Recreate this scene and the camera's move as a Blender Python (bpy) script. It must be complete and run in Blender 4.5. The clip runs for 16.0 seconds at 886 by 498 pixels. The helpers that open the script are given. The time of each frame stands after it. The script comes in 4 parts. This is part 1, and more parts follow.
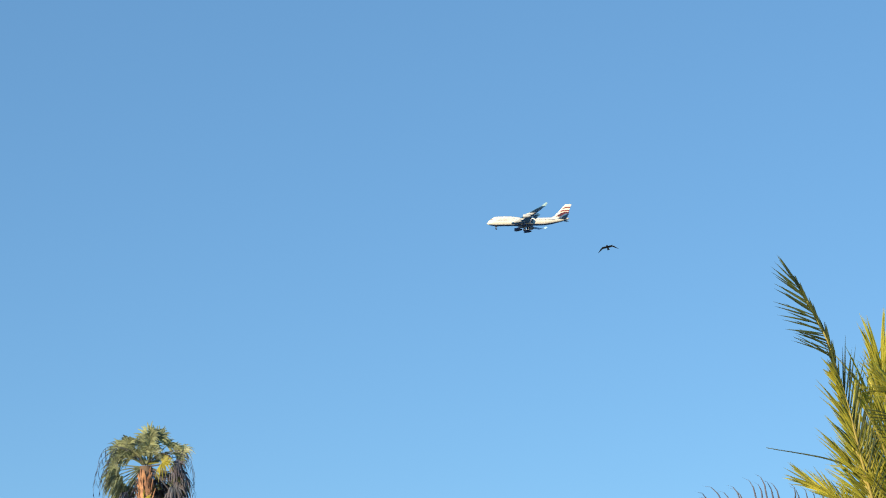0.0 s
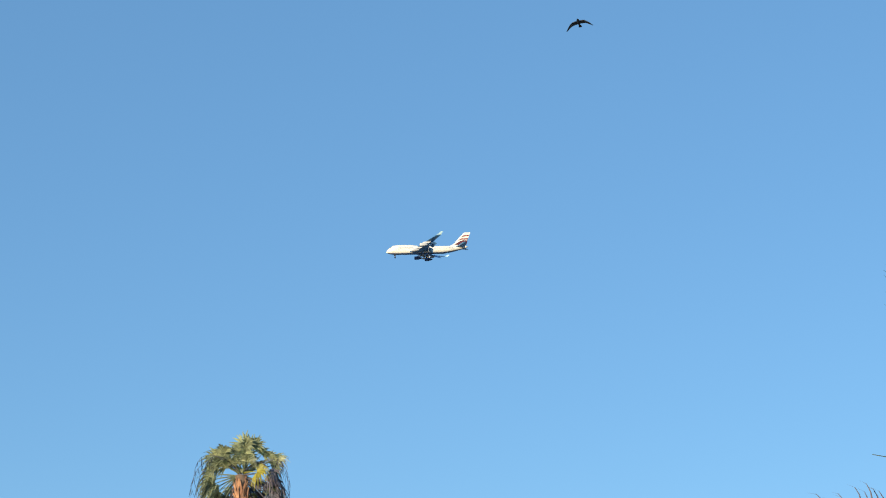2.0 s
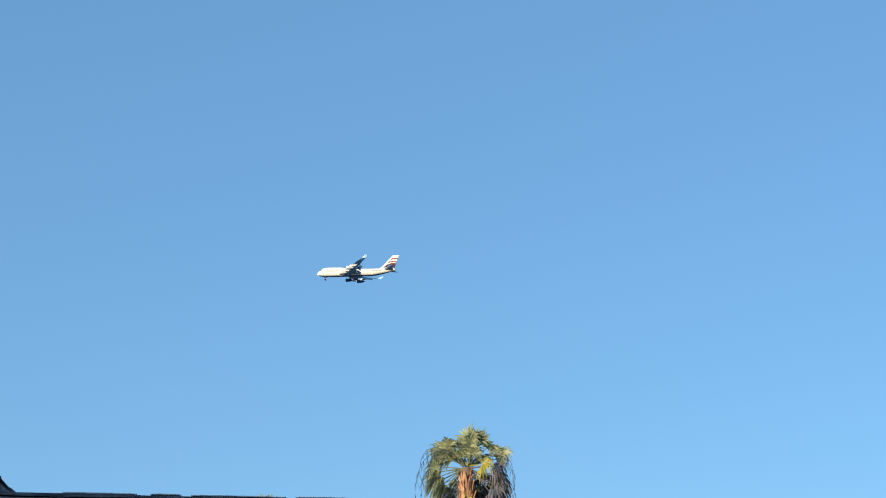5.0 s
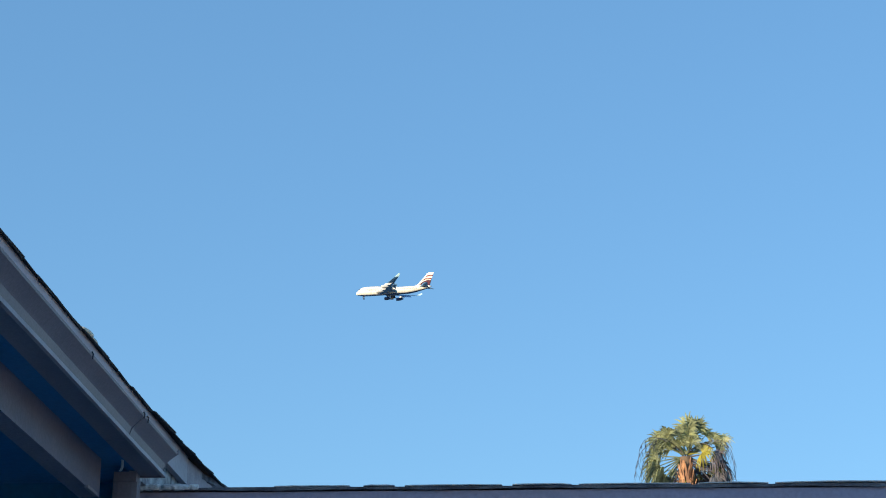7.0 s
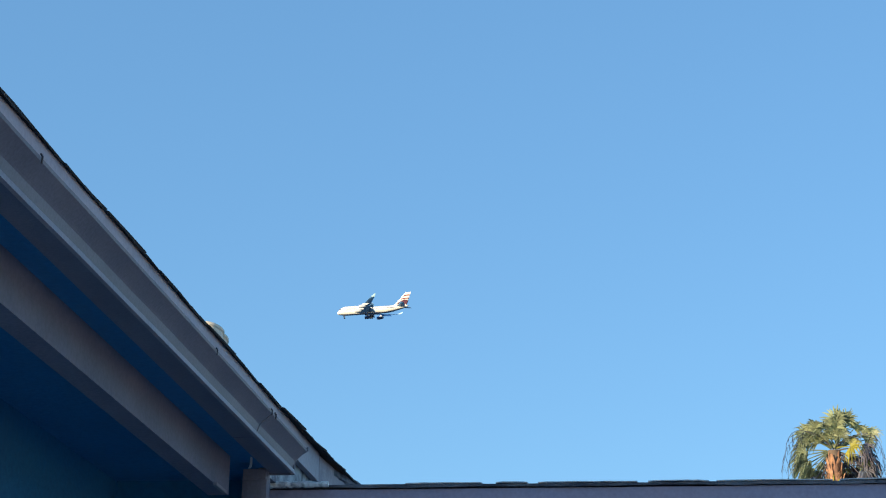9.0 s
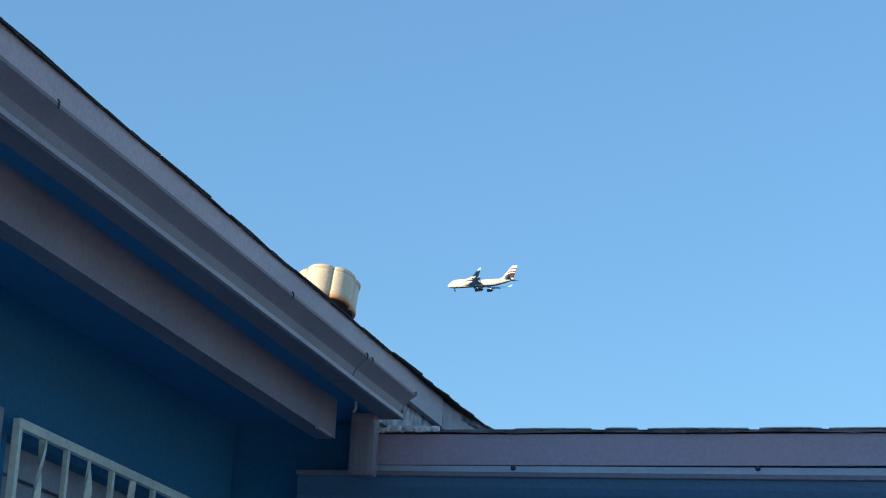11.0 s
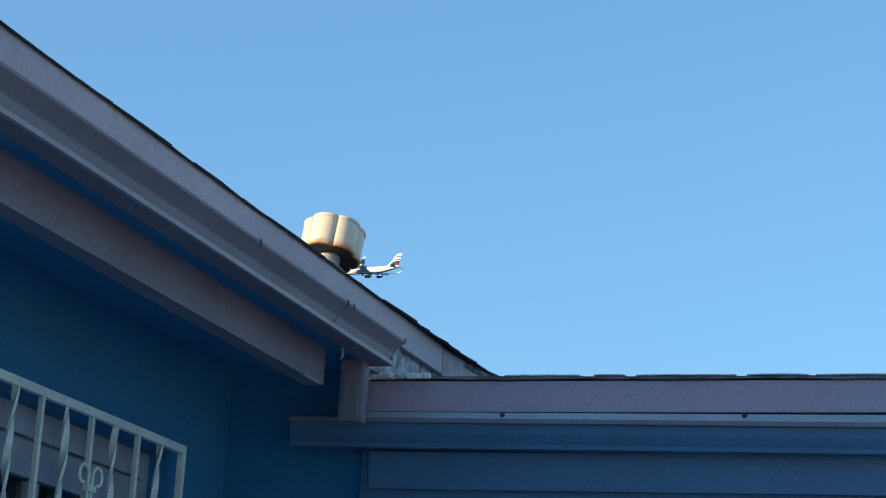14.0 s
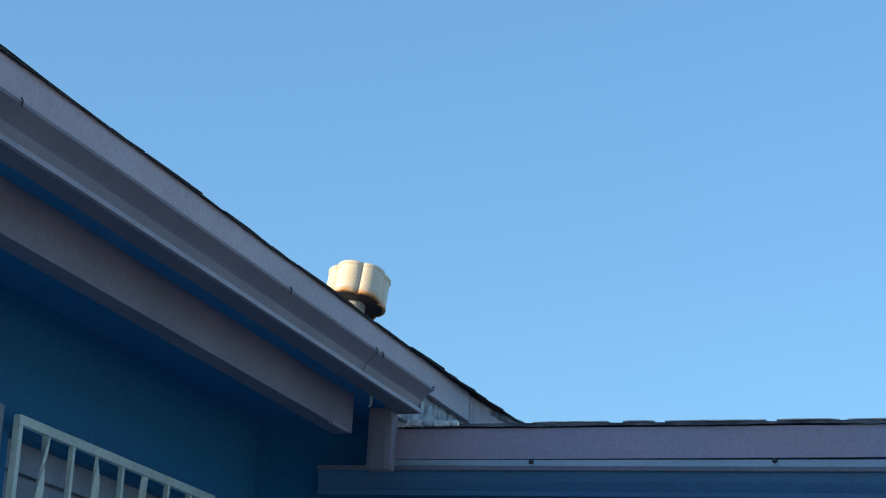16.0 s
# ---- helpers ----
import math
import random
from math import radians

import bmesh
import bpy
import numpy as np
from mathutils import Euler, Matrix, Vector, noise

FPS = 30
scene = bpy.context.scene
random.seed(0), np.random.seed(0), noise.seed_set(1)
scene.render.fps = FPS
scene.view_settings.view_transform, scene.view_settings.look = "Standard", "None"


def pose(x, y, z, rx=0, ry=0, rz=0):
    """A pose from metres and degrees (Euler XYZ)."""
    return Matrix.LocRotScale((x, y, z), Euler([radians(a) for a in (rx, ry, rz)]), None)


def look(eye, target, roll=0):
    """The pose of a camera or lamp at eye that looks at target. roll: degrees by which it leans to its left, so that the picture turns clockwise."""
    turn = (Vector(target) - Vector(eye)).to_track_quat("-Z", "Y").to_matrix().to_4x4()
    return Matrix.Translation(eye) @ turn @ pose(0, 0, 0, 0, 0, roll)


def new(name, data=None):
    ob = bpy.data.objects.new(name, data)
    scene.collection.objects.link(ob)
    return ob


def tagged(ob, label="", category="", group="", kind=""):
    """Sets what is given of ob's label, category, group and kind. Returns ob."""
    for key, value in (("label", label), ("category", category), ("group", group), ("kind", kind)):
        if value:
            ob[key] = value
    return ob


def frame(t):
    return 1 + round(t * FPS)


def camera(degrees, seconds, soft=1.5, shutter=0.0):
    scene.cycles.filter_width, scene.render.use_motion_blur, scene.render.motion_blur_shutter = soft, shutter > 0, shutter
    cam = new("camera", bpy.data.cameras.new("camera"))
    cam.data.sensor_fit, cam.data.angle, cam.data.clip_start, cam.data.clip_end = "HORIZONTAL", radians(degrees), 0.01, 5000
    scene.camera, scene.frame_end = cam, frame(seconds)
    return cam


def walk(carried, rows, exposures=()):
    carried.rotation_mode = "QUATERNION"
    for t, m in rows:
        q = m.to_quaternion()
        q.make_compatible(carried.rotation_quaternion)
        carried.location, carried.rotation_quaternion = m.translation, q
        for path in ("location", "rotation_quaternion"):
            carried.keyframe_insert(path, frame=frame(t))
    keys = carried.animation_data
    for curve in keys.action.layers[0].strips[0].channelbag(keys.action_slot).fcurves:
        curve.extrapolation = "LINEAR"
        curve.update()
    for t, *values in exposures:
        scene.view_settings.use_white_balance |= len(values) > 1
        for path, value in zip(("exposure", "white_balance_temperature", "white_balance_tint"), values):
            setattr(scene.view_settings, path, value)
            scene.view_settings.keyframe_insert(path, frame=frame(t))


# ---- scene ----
cam = camera(24.0, 16.0, soft=1.1)
# seconds, place, and turn (90 + pitch, roll, yaw)
PATH = [
    (0, 0.119, -0.822, 1.513, 108.151, 1.449, -9.881), (0.5, 0.088, -0.811, 1.486, 108.423, 1.284, -9.134),
    (1, -0.007, -0.801, 1.497, 108.443, 0.881, -8.812), (1.5, -0.075, -0.784, 1.498, 108.445, 0.838, -8.323),
    (2, -0.145, -0.765, 1.489, 108.464, 1.042, -7.617), (2.5, -0.266, -0.742, 1.532, 108.138, 0.980, -7.178),
    (3, -0.388, -0.720, 1.567, 107.879, 0.866, -6.649), (3.5, -0.496, -0.683, 1.564, 108.167, 0.581, -5.716),
    (5.8, -0.828, -0.489, 1.520, 108.300, -1.212, -0.099), (6, -0.804, -0.469, 1.525, 108.297, -1.235, 0.579),
    (6.5, -0.785, -0.391, 1.545, 108.201, -0.958, 2.259), (7, -0.771, -0.334, 1.551, 108.079, -0.343, 3.775),
    (7.5, -0.782, -0.268, 1.569, 108.013, -0.395, 4.889), (8, -0.778, -0.246, 1.577, 108.063, -0.542, 5.863),
    (8.5, -0.771, -0.230, 1.581, 108.111, -0.693, 6.783), (9, -0.743, -0.212, 1.584, 107.873, -1.033, 7.704),
    (9.5, -0.710, -0.177, 1.576, 107.445, -1.402, 8.983), (9.7, -0.707, -0.162, 1.571, 107.255, -1.703, 9.716),
    (11.8, -0.061, -0.028, 1.610, 105.861, -3.126, 16.492), (12, -0.049, -0.011, 1.610, 105.806, -3.153, 16.589),
    (12.5, -0.020, -0.001, 1.610, 105.627, -3.148, 16.509), (13, 0.007, -0.026, 1.609, 105.413, -3.176, 16.489),
    (13.5, 0.014, -0.020, 1.606, 105.095, -3.223, 16.945), (14, 0.019, -0.005, 1.603, 104.720, -3.393, 17.381),
    (14.5, -0.000, 0.000, 1.600, 104.471, -3.509, 17.713), (15, -0.007, -0.002, 1.598, 104.672, -3.497, 18.051),
    (15.5, -0.011, -0.018, 1.600, 105.298, -3.502, 18.097), (16, -0.026, -0.009, 1.599, 106.023, -3.071, 17.821),
]
walk(cam, [(r[0], pose(*r[1:])) for r in PATH], [(0.0, 0.07, 5550, 2), (3.5, 0.09, 5550, 2), (5.8, 0.19, 5550, 2), (9.0, 0.31, 5550, 2), (12.0, 0.36, 5550, 2), (16.0, 0.40, 5550, 2)])

# ---- world, sun ----
SUN_TO = Vector((-0.75, -0.66, 0.0)).normalized()
SUN_ELEV = radians(13)
world = bpy.data.worlds.new("sky")
scene.world = world
world.use_nodes = True
wn, wl = world.node_tree.nodes, world.node_tree.links
sky = wn.new("ShaderNodeTexSky")
sky.sky_type = "NISHITA"
sky.sun_disc = False
sky.sun_elevation = SUN_ELEV
sky.sun_rotation = math.atan2(SUN_TO.x, SUN_TO.y)
sky.altitude, sky.air_density, sky.dust_density, sky.ozone_density = 50, 1.05, 0.15, 2.6
HAZE = 0.35  # share of the sky's light that a thin even haze gives
wl.new(sky.outputs[0], wn["Background"].inputs[0])
wn["Background"].inputs[1].default_value = 0.148 * (1 - HAZE)
haze, both = wn.new("ShaderNodeBackground"), wn.new("ShaderNodeAddShader")
haze.inputs[0].default_value, haze.inputs[1].default_value = (0.222, 0.405, 0.645, 1), HAZE
wl.new(wn["Background"].outputs[0], both.inputs[0])
wl.new(haze.outputs[0], both.inputs[1])
wl.new(both.outputs[0], wn["World Output"].inputs["Surface"])
sun = new("sun", bpy.data.lights.new("sun", "SUN"))
sun.data.energy, sun.data.angle, sun.data.color = 6.5, radians(0.5), (1.0, 0.72, 0.42)
sun.matrix_world = look(SUN_TO * 60 + Vector((0, 0, 60 * math.tan(SUN_ELEV))), (0, 0, 0))


# ---- materials ----
def material(name, base, rough=0.6, metal=0.0, second=None, scale=6.0, amount=0.5, fine=60.0, bump=0.2, spec=0.5, coords="Object"):
    """Two scales of colour variation (large stains, fine grain) and a fine relief."""
    m = bpy.data.materials.new(name)
    m.use_nodes = True
    n, l = m.node_tree.nodes, m.node_tree.links
    b = n["Principled BSDF"]
    b.inputs["Roughness"].default_value = rough
    b.inputs["Metallic"].default_value = metal
    b.inputs["Specular IOR Level"].default_value = spec
    tc = n.new("ShaderNodeTexCoord")
    big, small = n.new("ShaderNodeTexNoise"), n.new("ShaderNodeTexNoise")
    for t, s in ((big, scale), (small, fine)):
        t.inputs["Scale"].default_value, t.inputs["Detail"].default_value = s, 5.0
        l.new(tc.outputs[coords], t.inputs["Vector"])
    ramp = n.new("ShaderNodeValToRGB")
    ramp.color_ramp.elements[0].position, ramp.color_ramp.elements[1].position = 0.38, 0.66
    l.new(big.outputs["Fac"], ramp.inputs["Fac"])
    second = second or tuple(c * 0.72 for c in base)
    mix = n.new("ShaderNodeMix")
    mix.data_type = "RGBA"
    mix.inputs["A"].default_value, mix.inputs["B"].default_value = (*base, 1), (*second, 1)
    k = n.new("ShaderNodeMath")
    k.operation = "MULTIPLY"
    k.inputs[1].default_value = amount
    l.new(ramp.outputs["Color"], k.inputs[0])
    l.new(k.outputs[0], mix.inputs["Factor"])
    grain = n.new("ShaderNodeMix")
    grain.data_type, grain.blend_type = "RGBA", "MULTIPLY"
    grain.inputs["Factor"].default_value = 0.35
    l.new(mix.outputs["Result"], grain.inputs["A"])
    gr = n.new("ShaderNodeMapRange")
    gr.inputs["From Min"].default_value, gr.inputs["From Max"].default_value = 0.3, 0.7
    gr.inputs["To Min"].default_value, gr.inputs["To Max"].default_value = 0.6, 1.15
    l.new(small.outputs["Fac"], gr.inputs["Value"])
    l.new(gr.outputs["Result"], grain.inputs["B"])
    l.new(grain.outputs["Result"], b.inputs["Base Color"])
    bp = n.new("ShaderNodeBump")
    bp.inputs["Strength"].default_value, bp.inputs["Distance"].default_value = bump, 0.01
    l.new(small.outputs["Fac"], bp.inputs["Height"])
    l.new(bp.outputs["Normal"], b.inputs["Normal"])
    return m


def leaf_material(name, base, second, thru=0.35, rough=0.45):
    """Leaf: a glossy face and light that comes through; each leaf differs a little."""
    m = material(name, base, rough, second=second, scale=3.0, amount=0.8, fine=25.0, bump=0.05)
    n, l = m.node_tree.nodes, m.node_tree.links
    b, out = n["Principled BSDF"], n["Material Output"]
    info = n.new("ShaderNodeNewGeometry")
    hsv = n.new("ShaderNodeHueSaturation")
    mr = n.new("ShaderNodeMapRange")
    mr.inputs["To Min"].default_value, mr.inputs["To Max"].default_value = 0.65, 1.3
    l.new(info.outputs["Random Per Island"], mr.inputs["Value"])
    l.new(mr.outputs["Result"], hsv.inputs["Value"])
    src = b.inputs["Base Color"].links[0].from_socket
    l.new(src, hsv.inputs["Color"])
    l.new(hsv.outputs["Color"], b.inputs["Base Color"])
    tr = n.new("ShaderNodeBsdfTranslucent")
    l.new(hsv.outputs["Color"], tr.inputs["Color"])
    mx = n.new("ShaderNodeMixShader")
    mx.inputs[0].default_value = thru
    l.new(b.outputs[0], mx.inputs[1])
    l.new(tr.outputs[0], mx.inputs[2])
    l.new(mx.outputs[0], out.inputs["Surface"])
    return m


M_FASCIA = material("mauve_paint", (0.395, 0.345, 0.39), 0.55, second=(0.32, 0.285, 0.33), scale=2.5, amount=0.8, fine=90, bump=0.12)
M_PEEL = material("peeling_mauve_paint", (0.43, 0.37, 0.41), 0.65, second=(0.2, 0.18, 0.21), scale=16.0, amount=0.5, fine=110, bump=0.3)
# gutter and beam: the mauve is darkened, eave shade included in the colour
M_GUTTER = material("shaded_gutter_paint", (0.19, 0.18, 0.22), 0.5, second=(0.15, 0.145, 0.185), scale=4.0, amount=0.8, fine=120, bump=0.08)
M_RIM = material("gutter_rim_metal", (0.27, 0.25, 0.285), 0.45, second=(0.2, 0.19, 0.225), scale=9.0, amount=0.7, fine=80, bump=0.1)
M_STRIP = material("drip_flashing_metal", (0.55, 0.6, 0.63), 0.35, 0.3, second=(0.42, 0.46, 0.5), scale=3.0, amount=0.6, fine=70, bump=0.06)
# wall and soffit: the veiled blue of deep shade is put into the paint
M_WALL = material("shade_blue_wall_paint", (0.026, 0.155, 0.325), 0.9, second=(0.03, 0.135, 0.28), scale=1.8, amount=0.7, fine=50, bump=0.25)
M_SOFFIT = material("shade_blue_soffit_paint", (0.05, 0.19, 0.385), 0.8, second=(0.045, 0.165, 0.34), scale=3.0, amount=0.6, fine=60, bump=0.15)
M_BEAM = material("shaded_beam_paint", (0.19, 0.183, 0.235), 0.6, second=(0.145, 0.145, 0.195), scale=3.0, amount=0.8, fine=80, bump=0.15)
# porch gutter and boards: flat navy in place of the shade on them
M_SHADEGUT = material("shade_navy_gutter_paint", (0.06, 0.15, 0.275), 0.5, second=(0.055, 0.13, 0.24), scale=3.0, amount=0.8, fine=90, bump=0.1)
M_PORCH = material("porch_fascia_paint", (0.30, 0.295, 0.42), 0.5, second=(0.36, 0.295, 0.365), scale=0.9, amount=0.9, fine=90, bump=0.1)
M_STAIN = material("weathered_flashing", (0.5, 0.52, 0.54), 0.7, second=(0.13, 0.13, 0.16), scale=22.0, amount=1.0, fine=140, bump=0.3)
M_SHINGLE = material("asphalt_shingle", (0.035, 0.037, 0.042), 0.95, second=(0.06, 0.06, 0.065), scale=12.0, amount=0.8, fine=220, bump=0.8)
M_FELT = material("mineral_roll_roofing", (0.20, 0.215, 0.25), 0.85, second=(0.07, 0.075, 0.10), scale=14.0, amount=0.9, fine=200, bump=0.6)
M_FLAP = material("bright_edge_flap", (0.82, 0.84, 0.86), 0.7, second=(0.62, 0.66, 0.7), scale=25.0, amount=0.7, fine=180, bump=0.3)
M_SEALANT = material("white_roof_sealant", (0.78, 0.8, 0.8), 0.6, second=(0.42, 0.44, 0.47), scale=40.0, amount=0.9, fine=120, bump=0.5)
M_TORN = material("torn_slate_roofing", (0.24, 0.24, 0.28), 0.85, second=(0.07, 0.075, 0.10), scale=20.0, amount=1.0, fine=150, bump=0.6)
M_GRILLE = material("pale_green_grille_paint", (0.58, 0.7, 0.66), 0.5, second=(0.46, 0.57, 0.55), scale=12.0, amount=0.8, fine=90, bump=0.15)
M_FRAME = material("window_frame_paint", (0.25, 0.31, 0.38), 0.5, second=(0.17, 0.215, 0.27), scale=6.0, amount=0.7, fine=70, bump=0.1)
M_ROOM = material("dim_room_plaster", (0.05, 0.06, 0.08), 0.9, scale=2.0, fine=40, bump=0.1)
M_DARKHOLE = material("dark_metal", (0.035, 0.04, 0.06), 0.8, second=(0.07, 0.045, 0.035), scale=20.0, amount=0.8, fine=100, bump=0.2)
M_GALV = material("galvanised_neck", (0.55, 0.55, 0.53), 0.5, 0.5, second=(0.4, 0.34, 0.28), scale=18.0, amount=0.8, fine=90, bump=0.15)
M_WHITE = material("white_aircraft_paint", (0.85, 0.81, 0.72), 0.35, second=(0.8, 0.76, 0.68), scale=0.15, amount=0.6, fine=2.0, bump=0.0)
# navy here and tyre black below are lifted towards blue, painting distance haze
M_NAVY = material("navy_aircraft_paint", (0.045, 0.09, 0.22), 0.6, second=(0.05, 0.1, 0.24), scale=0.2, fine=2.0, bump=0.0, spec=0.2)
M_TIP = material("pale_blue_tip_paint", (0.62, 0.86, 0.97), 0.4, second=(0.55, 0.8, 0.94), scale=0.4, fine=2.0, bump=0.0)
M_RED = material("red_tail_paint", (0.29, 0.08, 0.085), 0.7, second=(0.21, 0.06, 0.07), scale=0.4, fine=2.0, bump=0.0, spec=0.15)
M_MAROON = material("maroon_tail_paint", (0.11, 0.035, 0.05), 0.7, second=(0.07, 0.025, 0.05), scale=0.4, fine=2.0, bump=0.0, spec=0.15)
# wing colour carries the blue skylit shade of the underside
M_WING = material("blue_shade_wing_paint", (0.10, 0.25, 0.52), 0.45, second=(0.08, 0.18, 0.40), scale=0.3, amount=0.7, fine=2.0, bump=0.0)
M_NACELLE = material("nacelle_paint", (0.62, 0.62, 0.62), 0.45, second=(0.5, 0.52, 0.56), scale=0.5, fine=2.0, bump=0.0)
M_TYRE = material("black_tyre_rubber", (0.025, 0.032, 0.05), 0.85, scale=2.0, fine=10.0, bump=0.1)
M_STEEL = material("grey_gear_steel", (0.3, 0.31, 0.33), 0.4, 0.6, scale=2.0, fine=8.0, bump=0.0)
M_PLUME = material("dark_plumage", (0.012, 0.016, 0.028), 0.7, second=(0.025, 0.03, 0.045), scale=14.0, amount=0.8, fine=120.0, bump=0.2)
M_BARK = material("palm_bark", (0.22, 0.15, 0.1), 0.9, second=(0.13, 0.095, 0.07), scale=5.0, amount=0.9, fine=30.0, bump=0.8)
M_BOOT = material("orange_leaf_bases", (0.55, 0.3, 0.16), 0.8, second=(0.3, 0.15, 0.09), scale=7.0, amount=0.9, fine=40.0, bump=0.5)
M_FAN = leaf_material("fan_leaf_green", (0.44, 0.46, 0.24), (0.13, 0.165, 0.12))
M_FANY = leaf_material("fan_leaf_yellow", (0.5, 0.44, 0.06), (0.3, 0.28, 0.05))
M_DEAD = leaf_material("dead_fan_leaf", (0.13, 0.145, 0.19), (0.17, 0.125, 0.13), 0.15, 0.8)
# one palm's leaf in two colours: dark for shade, yellow for sun
M_FEATHER = leaf_material("feather_leaf_shade_green", (0.13, 0.15, 0.035), (0.05, 0.07, 0.025), 0.3)
M_FEATHER_SUN = leaf_material("feather_leaf_sun_yellow", (0.62, 0.57, 0.07), (0.36, 0.37, 0.05), 0.5)
M_RACHIS = material("frond_stalk", (0.42, 0.34, 0.08), 0.5, second=(0.3, 0.27, 0.07), scale=4.0, fine=30.0, bump=0.1)
M_EARTH = material("dry_ground", (0.24, 0.21, 0.17), 0.95, second=(0.13, 0.14, 0.08), scale=0.25, amount=0.8, fine=9.0, bump=0.5)
M_STUCCO = material("plain_stucco", (0.6, 0.58, 0.55), 0.9, second=(0.5, 0.48, 0.46), scale=1.2, amount=0.7, fine=60.0, bump=0.4)
M_PAVE = material("patio_concrete", (0.64, 0.62, 0.58), 0.9, second=(0.54, 0.52, 0.49), scale=1.5, amount=0.7, fine=40.0, bump=0.3)


def cap_paint():
    """Cream paint that rusts through along the lower edge and the seams."""
    m = material("cream_enamel", (0.72, 0.65, 0.52), 0.42, second=(0.64, 0.53, 0.36), scale=11.0, amount=0.75, fine=120.0, bump=0.08)
    n, l = m.node_tree.nodes, m.node_tree.links
    b = n["Principled BSDF"]
    src = b.inputs["Base Color"].links[0].from_socket
    tc, sep, noi = n.new("ShaderNodeTexCoord"), n.new("ShaderNodeSeparateXYZ"), n.new("ShaderNodeTexNoise")
    noi.inputs["Scale"].default_value, noi.inputs["Detail"].default_value = 30.0, 6.0
    l.new(tc.outputs["Object"], sep.inputs[0])
    l.new(tc.outputs["Object"], noi.inputs["Vector"])
    lo = n.new("ShaderNodeMapRange")
    lo.inputs["From Min"].default_value, lo.inputs["From Max"].default_value = 0.026, -0.006
    l.new(sep.outputs["Z"], lo.inputs["Value"])
    mul = n.new("ShaderNodeMath")
    mul.operation = "MULTIPLY"
    l.new(lo.outputs["Result"], mul.inputs[0])
    l.new(noi.outputs["Fac"], mul.inputs[1])
    k = n.new("ShaderNodeMath")
    k.operation, k.use_clamp = "MULTIPLY", True
    k.inputs[1].default_value = 2.0
    l.new(mul.outputs[0], k.inputs[0])
    mix = n.new("ShaderNodeMix")
    mix.data_type = "RGBA"
    mix.inputs["B"].default_value = (0.48, 0.2, 0.035, 1)
    l.new(k.outputs[0], mix.inputs["Factor"])
    l.new(src, mix.inputs["A"])
    l.new(mix.outputs["Result"], b.inputs["Base Color"])
    return m


M_CREAM = cap_paint()


def glass_material():
    m = bpy.data.materials.new("window_glass")
    m.use_nodes = True
    b = m.node_tree.nodes["Principled BSDF"]
    b.inputs["Roughness"].default_value = 0.03
    b.inputs["Transmission Weight"].default_value = 1.0
    b.inputs["IOR"].default_value = 1.45
    return m


M_GLASS = glass_material()


# ---- mesh helpers ----
def mesh_of(name, bm, mat, smooth=False):
    me = bpy.data.meshes.new(name)
    bm.normal_update()
    bm.to_mesh(me)
    bm.free()
    me.materials.append(mat)
    if smooth:
        for p in me.polygons:
            p.use_smooth = True
    return me


def part(name, bm, mat, parent=None, label="", smooth=False):
    ob = new(name, mesh_of(name, bm, mat, smooth))
    if parent is not None:
        ob.parent = parent
    if label:
        ob["label"] = label
    return ob


put = part


def thing(name, label, category, at=(0, 0, 0), kind="", group=""):
    ob = new(name)
    ob.empty_display_size = 0.1
    ob.location = at
    return tagged(ob, label, category, group, kind)


def add_box(bm, x0, x1, y0, y1, z0, z1, bevel=0.0):
    r = bmesh.ops.create_cube(bm, size=1.0)
    for v in r["verts"]:
        v.co = Vector((x0 + (v.co.x + 0.5) * (x1 - x0), y0 + (v.co.y + 0.5) * (y1 - y0), z0 + (v.co.z + 0.5) * (z1 - z0)))
    if bevel:
        es = list({e for v in r["verts"] for e in v.link_edges})
        bmesh.ops.bevel(bm, geom=es, offset=bevel, segments=2, affect="EDGES", profile=0.7)
    return bm


def box(x0, x1, y0, y1, z0, z1, bevel=0.0):
    return add_box(bmesh.new(), x0, x1, y0, y1, z0, z1, bevel)


def add_tube(bm, pts, radii, seg=10, cap=True):
    """A round tube along points."""
    rings = []
    pts = [Vector(p) for p in pts]
    side = None
    for i, p in enumerate(pts):
        t = (pts[min(i + 1, len(pts) - 1)] - pts[max(i - 1, 0)]).normalized()
        if side is None:
            side = t.orthogonal().normalized()
        side = (side - t * side.dot(t)).normalized()
        b = t.cross(side)
        r = radii[i] if isinstance(radii, (list, tuple)) else radii
        rings.append([bm.verts.new(p + (side * math.cos(a) + b * math.sin(a)) * r) for a in (2 * math.pi * k / seg for k in range(seg))])
    for a, b in zip(rings, rings[1:]):
        for k in range(seg):
            bm.faces.new((a[k], a[(k + 1) % seg], b[(k + 1) % seg], b[k]))
    if cap:
        bm.faces.new(rings[0][::-1])
        bm.faces.new(rings[-1])
    return bm


def add_loft(bm, rings, closed=True, cap=True):
    """Faces between rings of points."""
    vs = [[bm.verts.new(p) for p in r] for r in rings]
    m = len(vs[0])
    for a, b in zip(vs, vs[1:]):
        for k in range(m if closed else m - 1):
            bm.faces.new((a[k], a[(k + 1) % m], b[(k + 1) % m], b[k]))
    if cap and closed:
        bm.faces.new(vs[0][::-1])
        bm.faces.new(vs[-1])
    return bm


def extrude_y(profile, y0, y1, steps=1, wob=0.0, drop=0.0):
    """A profile of (x, z) run along y, slightly uneven."""
    rings = []
    for i in range(steps + 1):
        y = y0 + (y1 - y0) * i / steps
        dz = (noise.noise((y * 1.7, 3.1, 0)) * wob) + drop * i / steps
        rings.append([(x, y, z + dz) for x, z in profile])
    bm = add_loft(bmesh.new(), rings)
    bmesh.ops.recalc_face_normals(bm, faces=bm.faces)
    return bm


